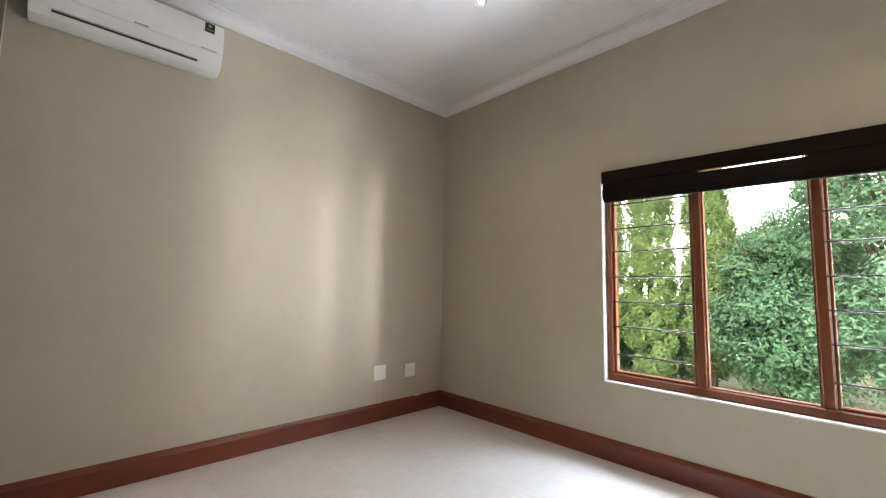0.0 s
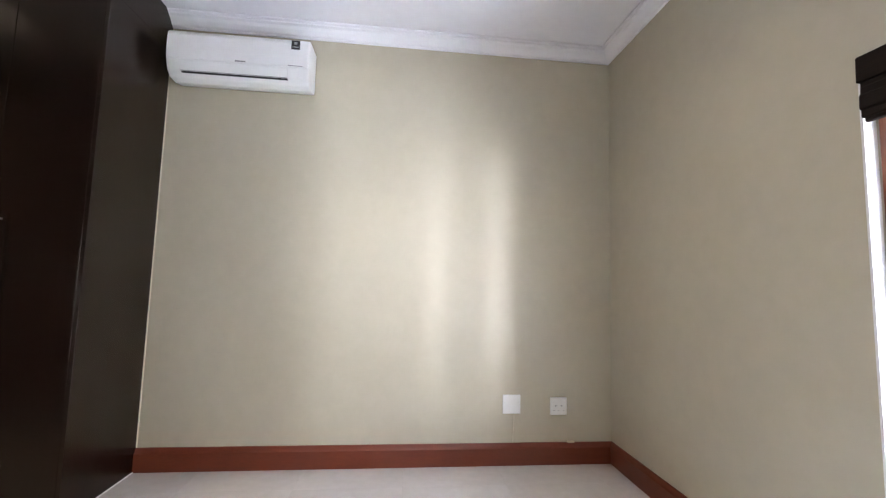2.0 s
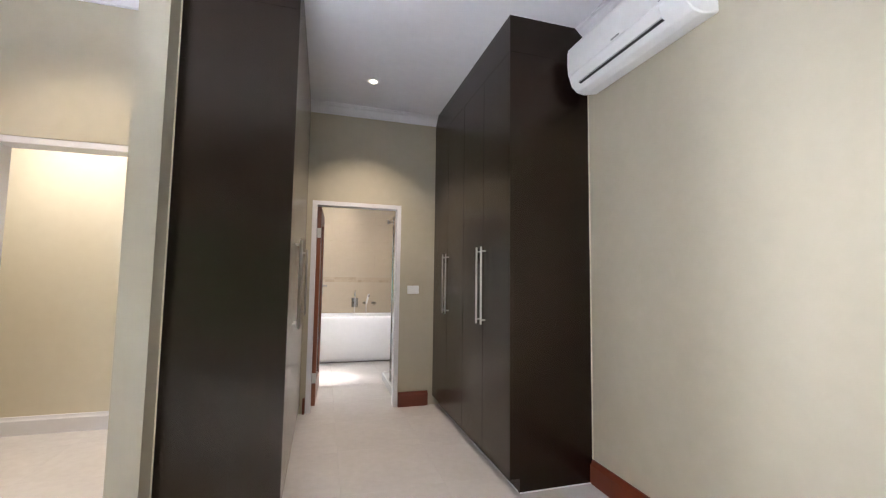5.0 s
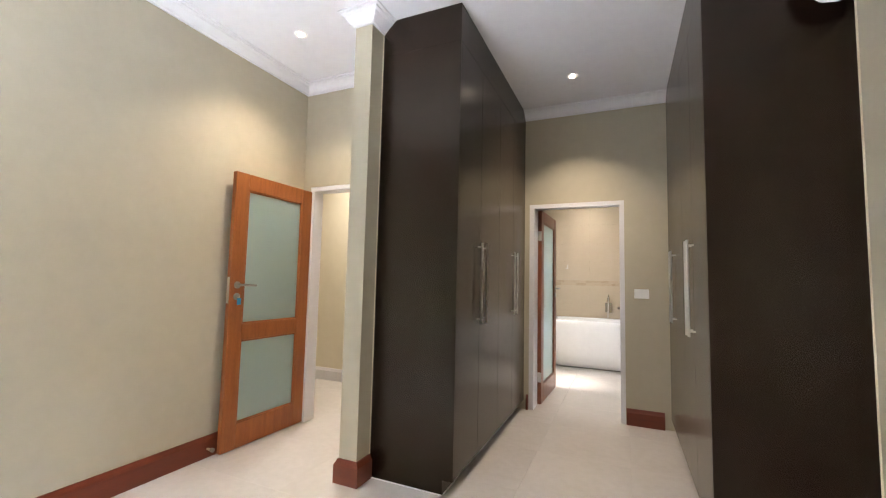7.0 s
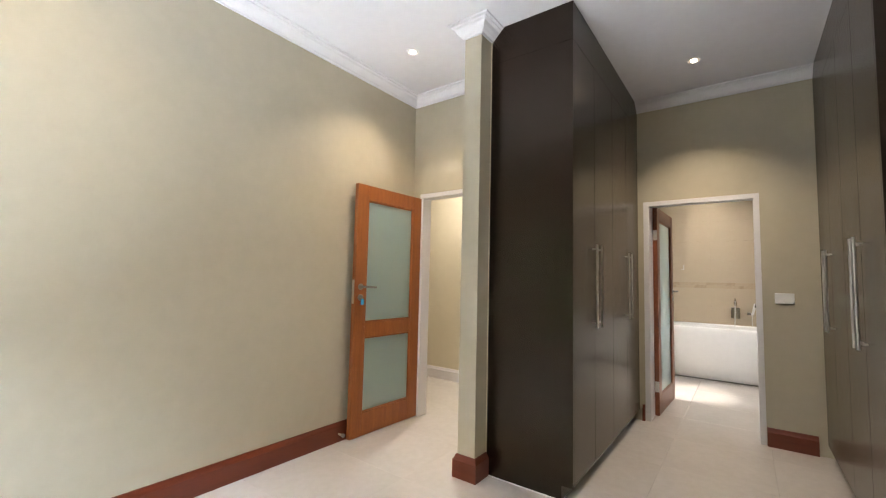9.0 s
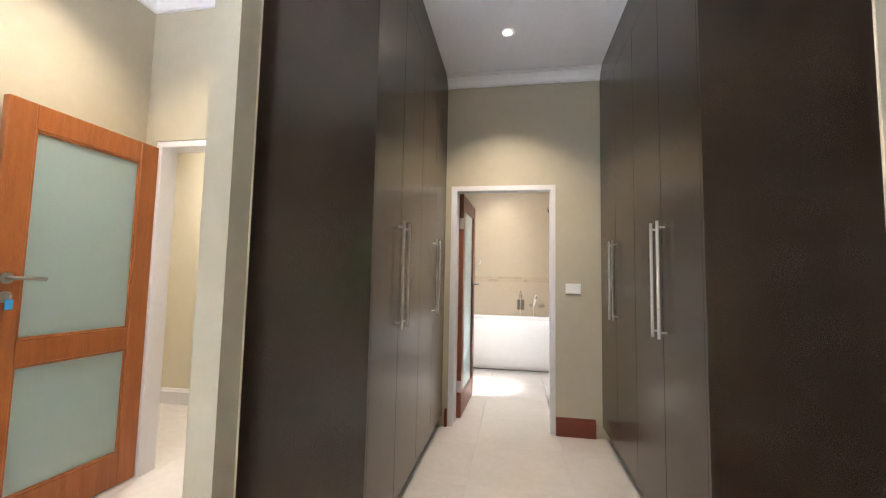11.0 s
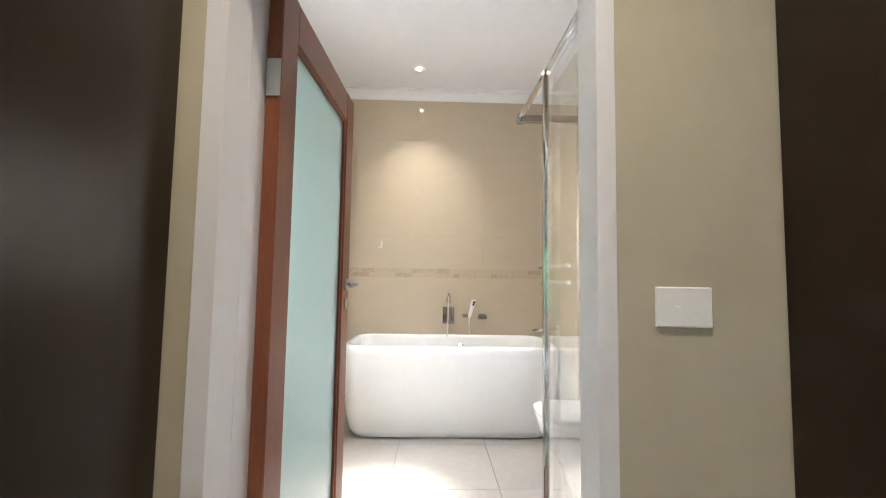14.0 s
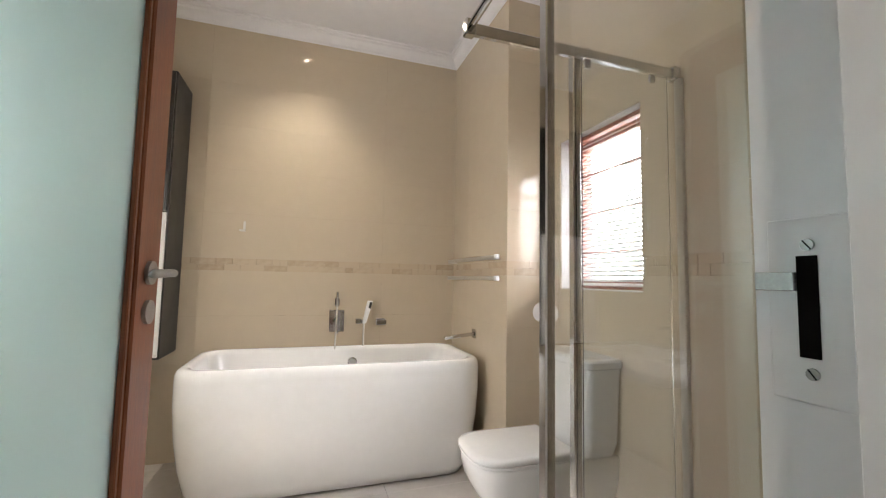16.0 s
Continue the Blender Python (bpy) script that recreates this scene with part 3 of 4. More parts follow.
# ---- wardrobes ----
def wardrobe(name_label, back, front, y0, seams, bars, off, s):
    """s: +1 where the doors face +x. seams: door edges along y; bars: handle places along y."""
    y1 = 0.0
    wd = thing("wardrobe", ((back + front) / 2, -0.92, 0), name_label, "wardrobe", "pair of wardrobes")
    inner = front - s * 0.022
    kick = front - s * 0.068
    part("carcass", box(back, inner, y0 + 0.02, y1 - 0.001, 0.09, 2.93), WENGE, wd)
    part("plinth", box(back, kick, y0 + 0.02, y1 - 0.001, 0, 0.09), WENGE, wd)
    q = back + s * 0.1
    part("end_panel", prism([(back + s * 0.001, 0), (kick, 0), (kick, 0.085), (front, 0.085), (front, 2.7795), (back + s * 0.001, 2.7795)], "y", y0, y0 + 0.02, 0.0005), WENGE, wd)
    part("end_filler", prism([(back + s * 0.004, 2.7805), (front, 2.7805), (front, CEIL - 0.002), (q, CEIL - 0.002), (back + s * 0.03, 2.965), (back + s * 0.004, 2.93)], "y", y0, y0 + 0.02, 0.0005), WENGE, wd)
    part("top_filler", prism([(y0 + 0.02, 2.7805), (-0.001, 2.7805), (-0.001, 2.93), (-0.03, 2.965), (-0.1, CEIL - 0.002), (y0 + 0.02, CEIL - 0.002)], "x", inner, front, 0.0005), WENGE, wd)
    part("sealant_strip", box(back, kick, y0 - 0.007, y0 - 0.0002, 0, 0.005), PLASTIC, wd, "pale sealant bead along the floor")
    part("sealant_strip", box(kick + s * 0.0002, kick + s * 0.006, y0 + 0.02, y1 - 0.03, 0, 0.005), PLASTIC, wd, "pale sealant bead along the floor")
    part("scribe_strip", box(back, back + s * 0.006, y0 - 0.006, y0 - 0.0002, 0.146, 2.93), CREAM, wd, "thin pale filler line at the wall")
    for k, (a, b) in enumerate(zip(seams, seams[1:])):
        door = part("door", box(inner, front, a + 0.0018, b - 0.0018, 0.092, 2.7795, bevel=0.0015), WENGE, wd)
        y = bars[k]
        bx = front + s * off
        bm = rod((bx, y, 0.971), (bx, y, 1.527), 0.0075, 14)
        for z in (1.002, 1.496):
            rod((front, y, z), (bx, y, z), 0.005, 10, bm=bm)
        part("handle", bm, STEEL, door, "long brushed steel bar handle", smooth=False)
    return wd


wardrobe("tall dark wenge wardrobe backed by the stub wall", -0.961, -0.383, -1.862, [-1.842, -1.425, -0.95, -0.493, -0.004], [-1.477, -1.368, -0.546, -0.441], 0.032, 1)
wardrobe("tall dark wenge wardrobe standing below the air conditioner", EAST - 0.001, 0.911, -1.842, [-1.822, -1.392, -0.945, -0.493, -0.004], [-1.438, -1.347, -0.544, -0.444], 0.034, -1)

# ---- air conditioner ----
ac = thing("air_conditioner", (1.4, -2.39, 2.53), "white wall-mounted split air conditioner below the cornice", "air conditioner")
A0, A1 = -2.815, -1.93
prof = [(1.499, 2.5310), (1.40, 2.5080), (1.345, 2.5160), (1.305, 2.5510), (1.288, 2.6060), (1.282, 2.6860), (1.284, 2.7760), (1.292, 2.8010), (1.315, 2.8160), (1.499, 2.8210)]
part("body", prism([(x, z) for x, z in prof], "y", A0, A1, 0.006), PLASTIC, ac)
part("front_panel", prism([(1.2805, 2.6140), (1.2745, 2.6860), (1.2765, 2.7710), (1.285, 2.7980), (1.294, 2.7980), (1.288, 2.6860), (1.292, 2.6140)], "y", A0 + 0.004, A1 - 0.004, 0.002), PLASTIC, ac)
part("louvre", prism([(1.3, 2.5420), (1.2825, 2.6010), (1.288, 2.6030), (1.307, 2.5440)], "y", A0 + 0.135, A1 - 0.09, 0.001), PLASTIC, ac)
# solid black strip that paints in the shade of the open outlet
part("outlet_shade", prism([(1.315, 2.5360), (1.2975, 2.5450), (1.300, 2.5485), (1.32, 2.5380)], "y", A0 + 0.135, A1 - 0.09), BLACK, ac, "black strip for the shade in the air outlet")
sticker = part("energy_label", box(1.2735, 1.2755, -2.7560, -2.7010, 2.7310, 2.7910), BLACK, ac, "small black energy label")
part("print_bar", box(1.2725, 1.2736, -2.7380, -2.7190, 2.7640, 2.7810), GREY_PLASTIC, sticker)
part("print_bar", box(1.2725, 1.2736, -2.7480, -2.7090, 2.7440, 2.7500), GREY_PLASTIC, sticker)
part("badge", box(1.2738, 1.2765, -2.42, -2.355, 2.6180, 2.6260), GREY_PLASTIC, ac, "small grey maker's badge")
part("print_bar", box(1.2755, 1.2775, -2.7760, -2.6860, 2.6180, 2.6220), GREY_PLASTIC, ac)

# ---- switches and sockets ----
sw = thing("light_switch", (0.69, 0, 1.176), "white double light switch plate on the khaki wall", "light switch")
part("plate", box(0.629, 0.751, -0.007, 0, 1.134, 1.219, bevel=0.003), PLASTIC, sw)
for x in (0.675, 0.715):
    part("rocker", box(x - 0.006, x + 0.006, -0.0086, -0.0065, 1.166, 1.178, bevel=0.0008), PLASTIC, sw)
pl = thing("blank_plate", (EAST, -4.265, 0.405), "white square blank plate with a thin cable below", "outlet plate")
part("plate", box(EAST - 0.011, EAST, -4.328, -4.203, 0.341, 0.469, bevel=0.003), PLASTIC, pl)
part("cable", tube([(EAST - 0.004, -4.285, 0.342), (EAST - 0.005, -4.283, 0.28), (EAST - 0.004, -4.278, 0.2), (EAST - 0.006, -4.277, 0.143)], 0.002, 6), CREAM, pl, "thin pale cable")
so = thing("wall_socket", (EAST, -4.603, 0.39), "white square double wall socket with two switches", "wall socket")
part("plate", box(EAST - 0.011, EAST, -4.663, -4.543, 0.33, 0.451, bevel=0.003), PLASTIC, so)
for y in (-4.625, -4.582):
    part("rocker", box(EAST - 0.0125, EAST - 0.0105, y - 0.0055, y + 0.0055, 0.389, 0.397, bevel=0.0008), GREY_PLASTIC, so)
for y in (-4.638, -4.603, -4.568):
    part("socket_pin", box(EAST - 0.0118, EAST - 0.0108, y - 0.006, y + 0.006, 0.3605, 0.3622), GREY_PLASTIC, so)

clip = thing("cable_clip", (EAST - 0.012, -4.70, 0.144), "small pale cable stub on top of the skirting", "cable")
part("stub", box(EAST - 0.02, EAST - 0.001, -4.715, -4.665, 0.1435, 0.153, bevel=0.002), CREAM, clip)

# ---- downlights ----
dl = thing("downlight", (0, 0, 0), "small white recessed ceiling downlight, switched on", "downlight", "recessed downlights")


def turned(profile, n=24):
    return loft([[(r * math.cos(2 * math.pi * k / n), r * math.sin(2 * math.pi * k / n), z) for k in range(n)] for r, z in profile], False, False)


part("rim", turned(((0.048, 0.0), (0.048, -0.004), (0.044, -0.006), (0.036, -0.005), (0.034, -0.002))), PLASTIC, dl, smooth=False)
part("reflector", turned(((0.034, -0.002), (0.0195, -0.0005))), STEEL, dl, "dull recessed reflector ring")
part("lamp", rod((0, 0, -0.0035), (0, 0, 0.0), 0.0195, 20), BULB, dl, "glowing warm lamp face")
first = True
for x, y, z, *rest in DOWNLIGHTS:
    if first:
        dl.location = (x, y, z)
        first = False
    else:
        copy_thing(dl, pose(x, y, z))

# ---- bathtub ----
tub = thing("bathtub", (0.322, 2.6, 0), "white freestanding acrylic bathtub with rounded edges", "bathtub")
TC = (0.322, 2.6)


def tub_ring(z, hx, hy, r):
    return [(x, y, z) for x, y in rounded(TC[0], TC[1], hx, hy, r, 8)]


shell = [tub_ring(*r) for r in ((0.010, 0.735, 0.255, 0.12), (0.020, 0.765, 0.284, 0.13), (0.075, 0.79, 0.312, 0.14), (0.20, 0.818, 0.335, 0.15), (0.35, 0.837, 0.35, 0.15), (0.52, 0.847, 0.36, 0.15),
                                (0.645, 0.848, 0.361, 0.15), (0.678, 0.845, 0.358, 0.15), (0.697, 0.836, 0.349, 0.145), (0.706, 0.822, 0.335, 0.14),
                                (0.706, 0.80, 0.313, 0.13), (0.699, 0.785, 0.298, 0.125), (0.677, 0.775, 0.288, 0.12), (0.50, 0.745, 0.262, 0.12), (0.33, 0.70, 0.225, 0.11), (0.24, 0.64, 0.18, 0.10), (0.215, 0.56, 0.12, 0.09))]
part("shell", loft(shell), ACRYLIC, tub, smooth=True)
# base coloured black to draw the shadow gap under the shell
part("base", loft([tub_ring(0.0, 0.71, 0.23, 0.1), tub_ring(0.015, 0.71, 0.23, 0.1)]), BLACK, tub, "recessed base, black for the shadow gap under the tub")
part("overflow", loft([[(0.43 + r * math.cos(2 * math.pi * k / 16), y, 0.60 + r * math.sin(2 * math.pi * k / 16)) for k in range(16)] for r, y in ((0.033, 2.885), (0.033, 2.872), (0.026, 2.865))]), CHROME, tub, "chrome overflow cap")

# ---- bath taps on the back wall ----
TY = BACK - 0.011
mix = thing("bath_mixer", (0.32, TY, 0.87), "chrome square wall mixer with a lever above the bath", "tap")
part("wall_plate", box(0.268, 0.372, TY - 0.012, TY, 0.80, 0.955, bevel=0.003), CHROME, mix)
part("cartridge", rod((0.32, TY - 0.012, 0.87), (0.32, TY - 0.055, 0.87), 0.024, 18), CHROME, mix)
part("lever", box(0.311, 0.329, TY - 0.075, TY - 0.055, 0.795, 0.90, bevel=0.003), CHROME, mix)
part("diverter", box(0.303, 0.333, TY - 0.03, TY, 0.985, 1.04, bevel=0.003), CHROME, mix)
part("outlet_stem", rod((0.318, TY - 0.03, 1.0), (0.318, TY - 0.03, 1.085), 0.008, 12), CHROME, mix)
part("hose", tube([(0.318, TY - 0.03, 1.05), (0.316, TY - 0.075, 1.0), (0.313, TY - 0.085, 0.85), (0.308, TY - 0.08, 0.7), (0.306, TY - 0.075, 0.55)], 0.0065, 8), STEEL, mix, "flexible steel shower hose", smooth=True)
hs = thing("hand_shower", (0.51, TY, 0.87), "chrome and white square hand shower in its wall holder", "hand shower")
part("holder", box(0.452, 0.49, TY - 0.05, TY, 0.858, 0.894, bevel=0.003), CHROME, hs)
part("bracket", box(0.49, 0.525, TY - 0.06, TY - 0.03, 0.862, 0.884, bevel=0.003), CHROME, hs)
wand = prism([(0.497, 0.862), (0.522, 0.862), (0.568, 1.022), (0.530, 1.026)], "y", TY - 0.075, TY - 0.05, 0.004)
part("wand", wand, PLASTIC, hs, "white hand-shower wand")
part("spray_face", prism([(0.536, 0.972), (0.551, 0.968), (0.563, 1.014), (0.545, 1.016)], "y", TY - 0.0775, TY - 0.0752), BLACK, hs, "black spray face")
part("hose", tube([(0.508, TY - 0.062, 0.865), (0.506, TY - 0.066, 0.78), (0.508, TY - 0.07, 0.66), (0.51, TY - 0.075, 0.52)], 0.0065, 8), STEEL, hs, "flexible steel shower hose", smooth=True)
vt = thing("stop_valve", (0.635, TY, 0.867), "square chrome tap knob on the tiled wall", "tap")
part("knob", box(0.597, 0.675, TY - 0.05, TY - 0.008, 0.848, 0.886, bevel=0.004), CHROME, vt)
part("flange", box(0.605, 0.667, TY - 0.008, TY, 0.842, 0.892, bevel=0.002), CHROME, vt)
hk = thing("robe_hook", (-0.318, TY, 1.525), "small steel robe hook on the tiled wall", "hook")
part("back_plate", box(-0.325, -0.31, TY - 0.006, TY, 1.492, 1.562, bevel=0.002), STEEL, hk)
part("prong", box(-0.345, -0.31, TY - 0.035, TY - 0.006, 1.492, 1.503, bevel=0.002), STEEL, hk)

# ---- towel rails and spout on the boxed-out corner ----
RX = COL_X - 0.011
tr = thing("towel_rail", (RX, 2.52, 1.27), "double brushed steel towel rail on the tiled wall", "towel rail")
for z in (1.328, 1.203):
    bar = part("bar", box(RX - 0.068, RX - 0.048, 2.08, 2.88, z - 0.012, z + 0.012, bevel=0.003), STEEL, tr)
    part("end_cap", box(RX - 0.069, RX - 0.047, 2.05, 2.08, z - 0.014, z + 0.014, bevel=0.002), PLASTIC, bar, "bright end cap")
for z in (1.328, 1.203):
    part("mount", box(RX - 0.07, RX, 2.88, 2.905, z - 0.013, z + 0.013, bevel=0.002), STEEL, tr)
    part("mount", box(RX - 0.05, RX, 2.2, 2.225, z - 0.01, z + 0.01, bevel=0.002), STEEL, tr)
sp = thing("bath_spout", (RX, 2.52, 0.825), "chrome wall spout reaching over the bath rim", "tap")
part("flange", box(RX - 0.008, RX, 2.49, 2.55, 0.795, 0.855, bevel=0.002), CHROME, sp)
part("spout", prism([(RX - 0.008, 0.835), (RX - 0.008, 0.812), (RX - 0.215, 0.79), (RX - 0.22, 0.80), (RX - 0.21, 0.812)], "y", 2.505, 2.535, 0.003), CHROME, sp)

# ---- toilet ----
wc = thing("toilet", (1.15, 1.65, 0), "white close-coupled porcelain toilet with its lid closed", "toilet")
CY = 1.65


def pan_ring(z, x0, x1, hw, r):
    """A ring square at the wall end and round at the tip."""
    out = []
    for k in range(13):
        a = radians(90 + 180 * k / 12)
        c, s = math.cos(a), math.sin(a)
        p = 0.62
        out.append((x0 + r + r * math.copysign(abs(c) ** p, c), CY + hw * math.copysign(abs(s) ** p, s), z))
    out += [(x1, CY - hw, z), (x1, CY + hw, z)]
    return out


part("pan", loft([pan_ring(*r) for r in ((0.0, 0.99, 1.495, 0.115, 0.14), (0.06, 0.985, 1.495, 0.112, 0.14), (0.15, 0.945, 1.495, 0.125, 0.16), (0.24, 0.865, 1.495, 0.158, 0.19), (0.31, 0.828, 1.495, 0.172, 0.2), (0.37, 0.813, 1.495, 0.178, 0.2), (0.395, 0.812, 1.495, 0.178, 0.2), (0.405, 0.82, 1.495, 0.172, 0.2))]), PORCELAIN, wc, smooth=True)
part("seat", loft([pan_ring(*r) for r in ((0.406, 0.812, 1.27, 0.178, 0.2), (0.409, 0.806, 1.272, 0.182, 0.2), (0.417, 0.806, 1.272, 0.182, 0.2), (0.419, 0.81, 1.27, 0.18, 0.2))]), PLASTIC, wc, smooth=False)
part("lid", loft([pan_ring(*r) for r in ((0.4205, 0.806, 1.272, 0.181, 0.2), (0.424, 0.80, 1.275, 0.186, 0.2), (0.438, 0.80, 1.275, 0.186, 0.2), (0.446, 0.806, 1.273, 0.180, 0.2), (0.450, 0.83, 1.262, 0.16, 0.18))]), PORCELAIN, wc, smooth=True)
part("cistern", loft([[(x, y, z) for x, y in rounded(1.40, CY, hx, hy, 0.035)] for z, hx, hy in ((0.406, 0.085, 0.165), (0.46, 0.09, 0.185), (0.79, 0.094, 0.205), (0.80, 0.094, 0.205))]), PORCELAIN, wc, smooth=False)
part("cistern_lid", loft([[(x, y, z) for x, y in rounded(1.396, CY, hx, hy, 0.04)] for z, hx, hy in ((0.801, 0.092, 0.205), (0.806, 0.101, 0.217), (0.832, 0.102, 0.218), (0.842, 0.095, 0.21), (0.845, 0.08, 0.195))]), PORCELAIN, wc, smooth=False)
part("flush_button", rod((1.39, CY, 0.845), (1.39, CY, 0.851), 0.022, 18), CHROME, wc)
rh = thing("toilet_roll", (1.42, COL_Y - 0.011, 1.01), "white toilet paper roll on a wall holder", "toilet roll")
RY = COL_Y - 0.011
n = 28
rings = [[(1.42 + r * math.cos(2 * math.pi * k / n), y, 1.01 + r * math.sin(2 * math.pi * k / n)) for k in range(n)] for r, y in ((0.021, RY - 0.03), (0.056, RY - 0.03), (0.058, RY - 0.033), (0.058, RY - 0.127), (0.056, RY - 0.13), (0.021, RY - 0.13), (0.021, RY - 0.03))]
part("paper", loft(rings, False, False), PAPER, rh)
# spindle fills the core in black, for the shade inside the roll
part("spindle", rod((1.42, RY, 1.01), (1.42, RY - 0.135, 1.01), 0.018, 16), BLACK, rh, "round holder spindle, black for the shaded roll core")

# ---- shower ----
SX, SY = 0.588, 1.12
tray = thing("shower_tray", (1.04, 0.66, 0), "white raised shower tray with a low kerb", "shower tray")
part("tray", loft([[(x, y, z) for x, y in rounded(1.02, 0.695, hx, hy, 0.03)] for z, hx, hy in ((0, 0.465, 0.485), (0.085, 0.465, 0.485), (0.095, 0.455, 0.475), (0.095, 0.40, 0.40), (0.06, 0.38, 0.38))]), ACRYLIC, tray)
part("drain", rod((1.04, 0.66, 0.06), (1.04, 0.66, 0.064), 0.05, 20), CHROME, tray)
enc = thing("shower_enclosure", (SX, SY, 0.095), "corner shower enclosure of clear glass with chrome rails, doors slid open", "shower")
part("rail", rod((SX, 0.205, 2.03), (SX, SY, 2.03), 0.013, 14), CHROME, enc, smooth=False)
part("rail", box(SX, 1.488, SY - 0.012, SY + 0.012, 2.005, 2.045, bevel=0.004), CHROME, enc)
part("corner_joint", box(SX - 0.018, SX + 0.018, SY - 0.018, SY + 0.018, 2.0, 2.055, bevel=0.004), CHROME, enc)
part("wall_bracket", box(1.455, 1.49, SY - 0.022, SY + 0.022, 1.998, 2.052, bevel=0.005), CHROME, enc)
for b in ((SX + 0.012, SX + 0.018, 0.21, 0.66, 0.1, 2.0), (SX - 0.014, SX - 0.008, 0.215, 0.63, 0.105, 2.02), (1.02, 1.488, SY - 0.024, SY - 0.018, 0.1, 2.0), (1.03, 1.45, SY + 0.014, SY + 0.020, 0.105, 2.02)):
    g = part("glass_panel", box(*b), SHOWER_GLASS, enc, "clear glass panel")
    g.visible_shadow = False
part("edge_profile", box(SX - 0.022, SX + 0.004, 0.622, 0.65, 0.1, 2.02, bevel=0.003), CHROME, enc)
part("edge_profile", box(0.998, 1.03, SY - 0.004, SY + 0.026, 0.1, 2.02, bevel=0.003), CHROME, enc)
part("wall_profile", box(SX - 0.012, SX + 0.022, 0.203, 0.222, 0.095, 2.02, bevel=0.002), STEEL, enc)
part("wall_profile", box(1.472, 1.49, SY - 0.03, SY + 0.004, 0.095, 2.0, bevel=0.002), STEEL, enc)
part("bottom_guide", box(SX - 0.008, SX + 0.064, SY - 0.012, SY + 0.030, 0.095, 0.108, bevel=0.003), STEEL, enc)
for x in (1.075, 1.38):
    part("roller", rod((x, SY + 0.012, 2.045), (x, SY + 0.034, 2.045), 0.02, 16), CHROME, enc)
    part("hanger", box(x - 0.012, x + 0.012, SY + 0.013, SY + 0.03, 1.985, 2.062, bevel=0.002), CHROME, enc)

# ---- tall cabinet ----
cb = thing("bathroom_cabinet", (-0.95, 2.85, 0.70), "tall black wall-hung cabinet with a white lower door", "cabinet")
CY0, CY1 = 2.66, BACK - 0.011
part("body", box(-1.16, -0.68, CY0, CY1, 0.70, 2.41, bevel=0.004), BLACK, cb)
part("door", box(-1.155, -0.687, CY0 - 0.02, CY0 - 0.001, 0.715, 1.55, bevel=0.003), PLASTIC, cb, "plain white lower door")
part("door", box(-1.155, -0.687, CY0 - 0.02, CY0 - 0.001, 1.56, 2.40, bevel=0.003), BLACK, cb, "glossy black upper door")

# ---- basin ----
BX, BY = BWEST + 0.235, 1.9
bs = thing("wash_basin", (BX, BY, 0.78), "white wall-hung porcelain wash basin with a flat shelf", "basin")
part("bowl", loft([[(x, y, z) for x, y in rounded(BX + dx, BY, hx, hy, 0.05)] for z, dx, hx, hy in ((0.58, -0.06, 0.10, 0.11), (0.63, -0.03, 0.16, 0.17), (0.695, -0.01, 0.20, 0.21), (0.70, 0.0, 0.23, 0.36), (0.772, 0.0, 0.235, 0.365), (0.78, 0.0, 0.228, 0.358),
                   (0.78, 0.02, 0.17, 0.24), (0.77, 0.02, 0.16, 0.23), (0.70, 0.02, 0.13, 0.19), (0.67, 0.02, 0.07, 0.1))]), PORCELAIN, bs, smooth=False)
part("tap", tube([(BX - 0.18, BY, 0.78), (BX - 0.18, BY, 0.90), (BX - 0.16, BY, 0.92), (BX - 0.06, BY, 0.915)], 0.012, 10), CHROME, bs)

# ---- garden outside ----
solid("ground", joined((-150, 150, -150, 150, -0.5, -0.35)), EARTH, "garden soil and lawn outside the window", "ground", "structure")
HAZE = glowing("bright_hazy_sky", (0.97, 0.985, 1.0), 3.0)
solid("backdrop", joined((-90, 110, -80.5, -80, -0.35, 70)), HAZE, "bright hazy white sky beyond the garden", "backdrop", "structure")


# x, y, height, radius, seed, bare stem
CONIFERS = ((1.62, -9.0, 5.0, 0.27, 11, 0.55), (0.90, -9.0, 4.8, 0.31, 12, 0.15), (0.16, -9.2, 4.2, 0.30, 14), (3.3, -9.8, 5.0, 0.5, 16))
# x, y, height, radius, seed
BROADLEAVES = ((-0.72, -8.9, 2.15, 0.75, 21), (-1.75, -8.8, 3.5, 0.95, 22), (-2.9, -9.2, 3.9, 1.0, 25), (0.5, -9.9, 1.4, 0.5, 23), (1.35, -10.2, 1.2, 0.7, 24),
               (2.35, -9.6, 3.3, 0.5, 28), (3.0, -8.6, 1.3, 0.6, 26), (-0.6, -10.4, 2.7, 1.0, 27))


def leaves_mesh(name, material, centres, normals, size, squash=0.55, seed=1):
    """Many small pointed leaves, joined."""
    rng = np.random.default_rng(seed)
    n = len(centres)
    nrm = normals / np.linalg.norm(normals, axis=1, keepdims=True) + rng.normal(0, 0.38, (n, 3))
    nrm /= np.linalg.norm(nrm, axis=1, keepdims=True)
    a = np.cross(nrm, rng.normal(0, 1, (n, 3)))
    a /= np.linalg.norm(a, axis=1, keepdims=True)
    b = np.cross(nrm, a)
    s = (size * rng.uniform(0.6, 1.4, n))[:, None]
    quad = np.stack([centres - a * s, centres + b * s * squash + nrm * s * 0.12, centres + a * s, centres - b * s * squash + nrm * s * 0.12], 1)
    me = bpy.data.meshes.new(name)
    me.from_pydata(quad.reshape(-1, 3).tolist(), [], (np.arange(n * 4).reshape(n, 4)).tolist())
    me.materials.append(material)
    return me


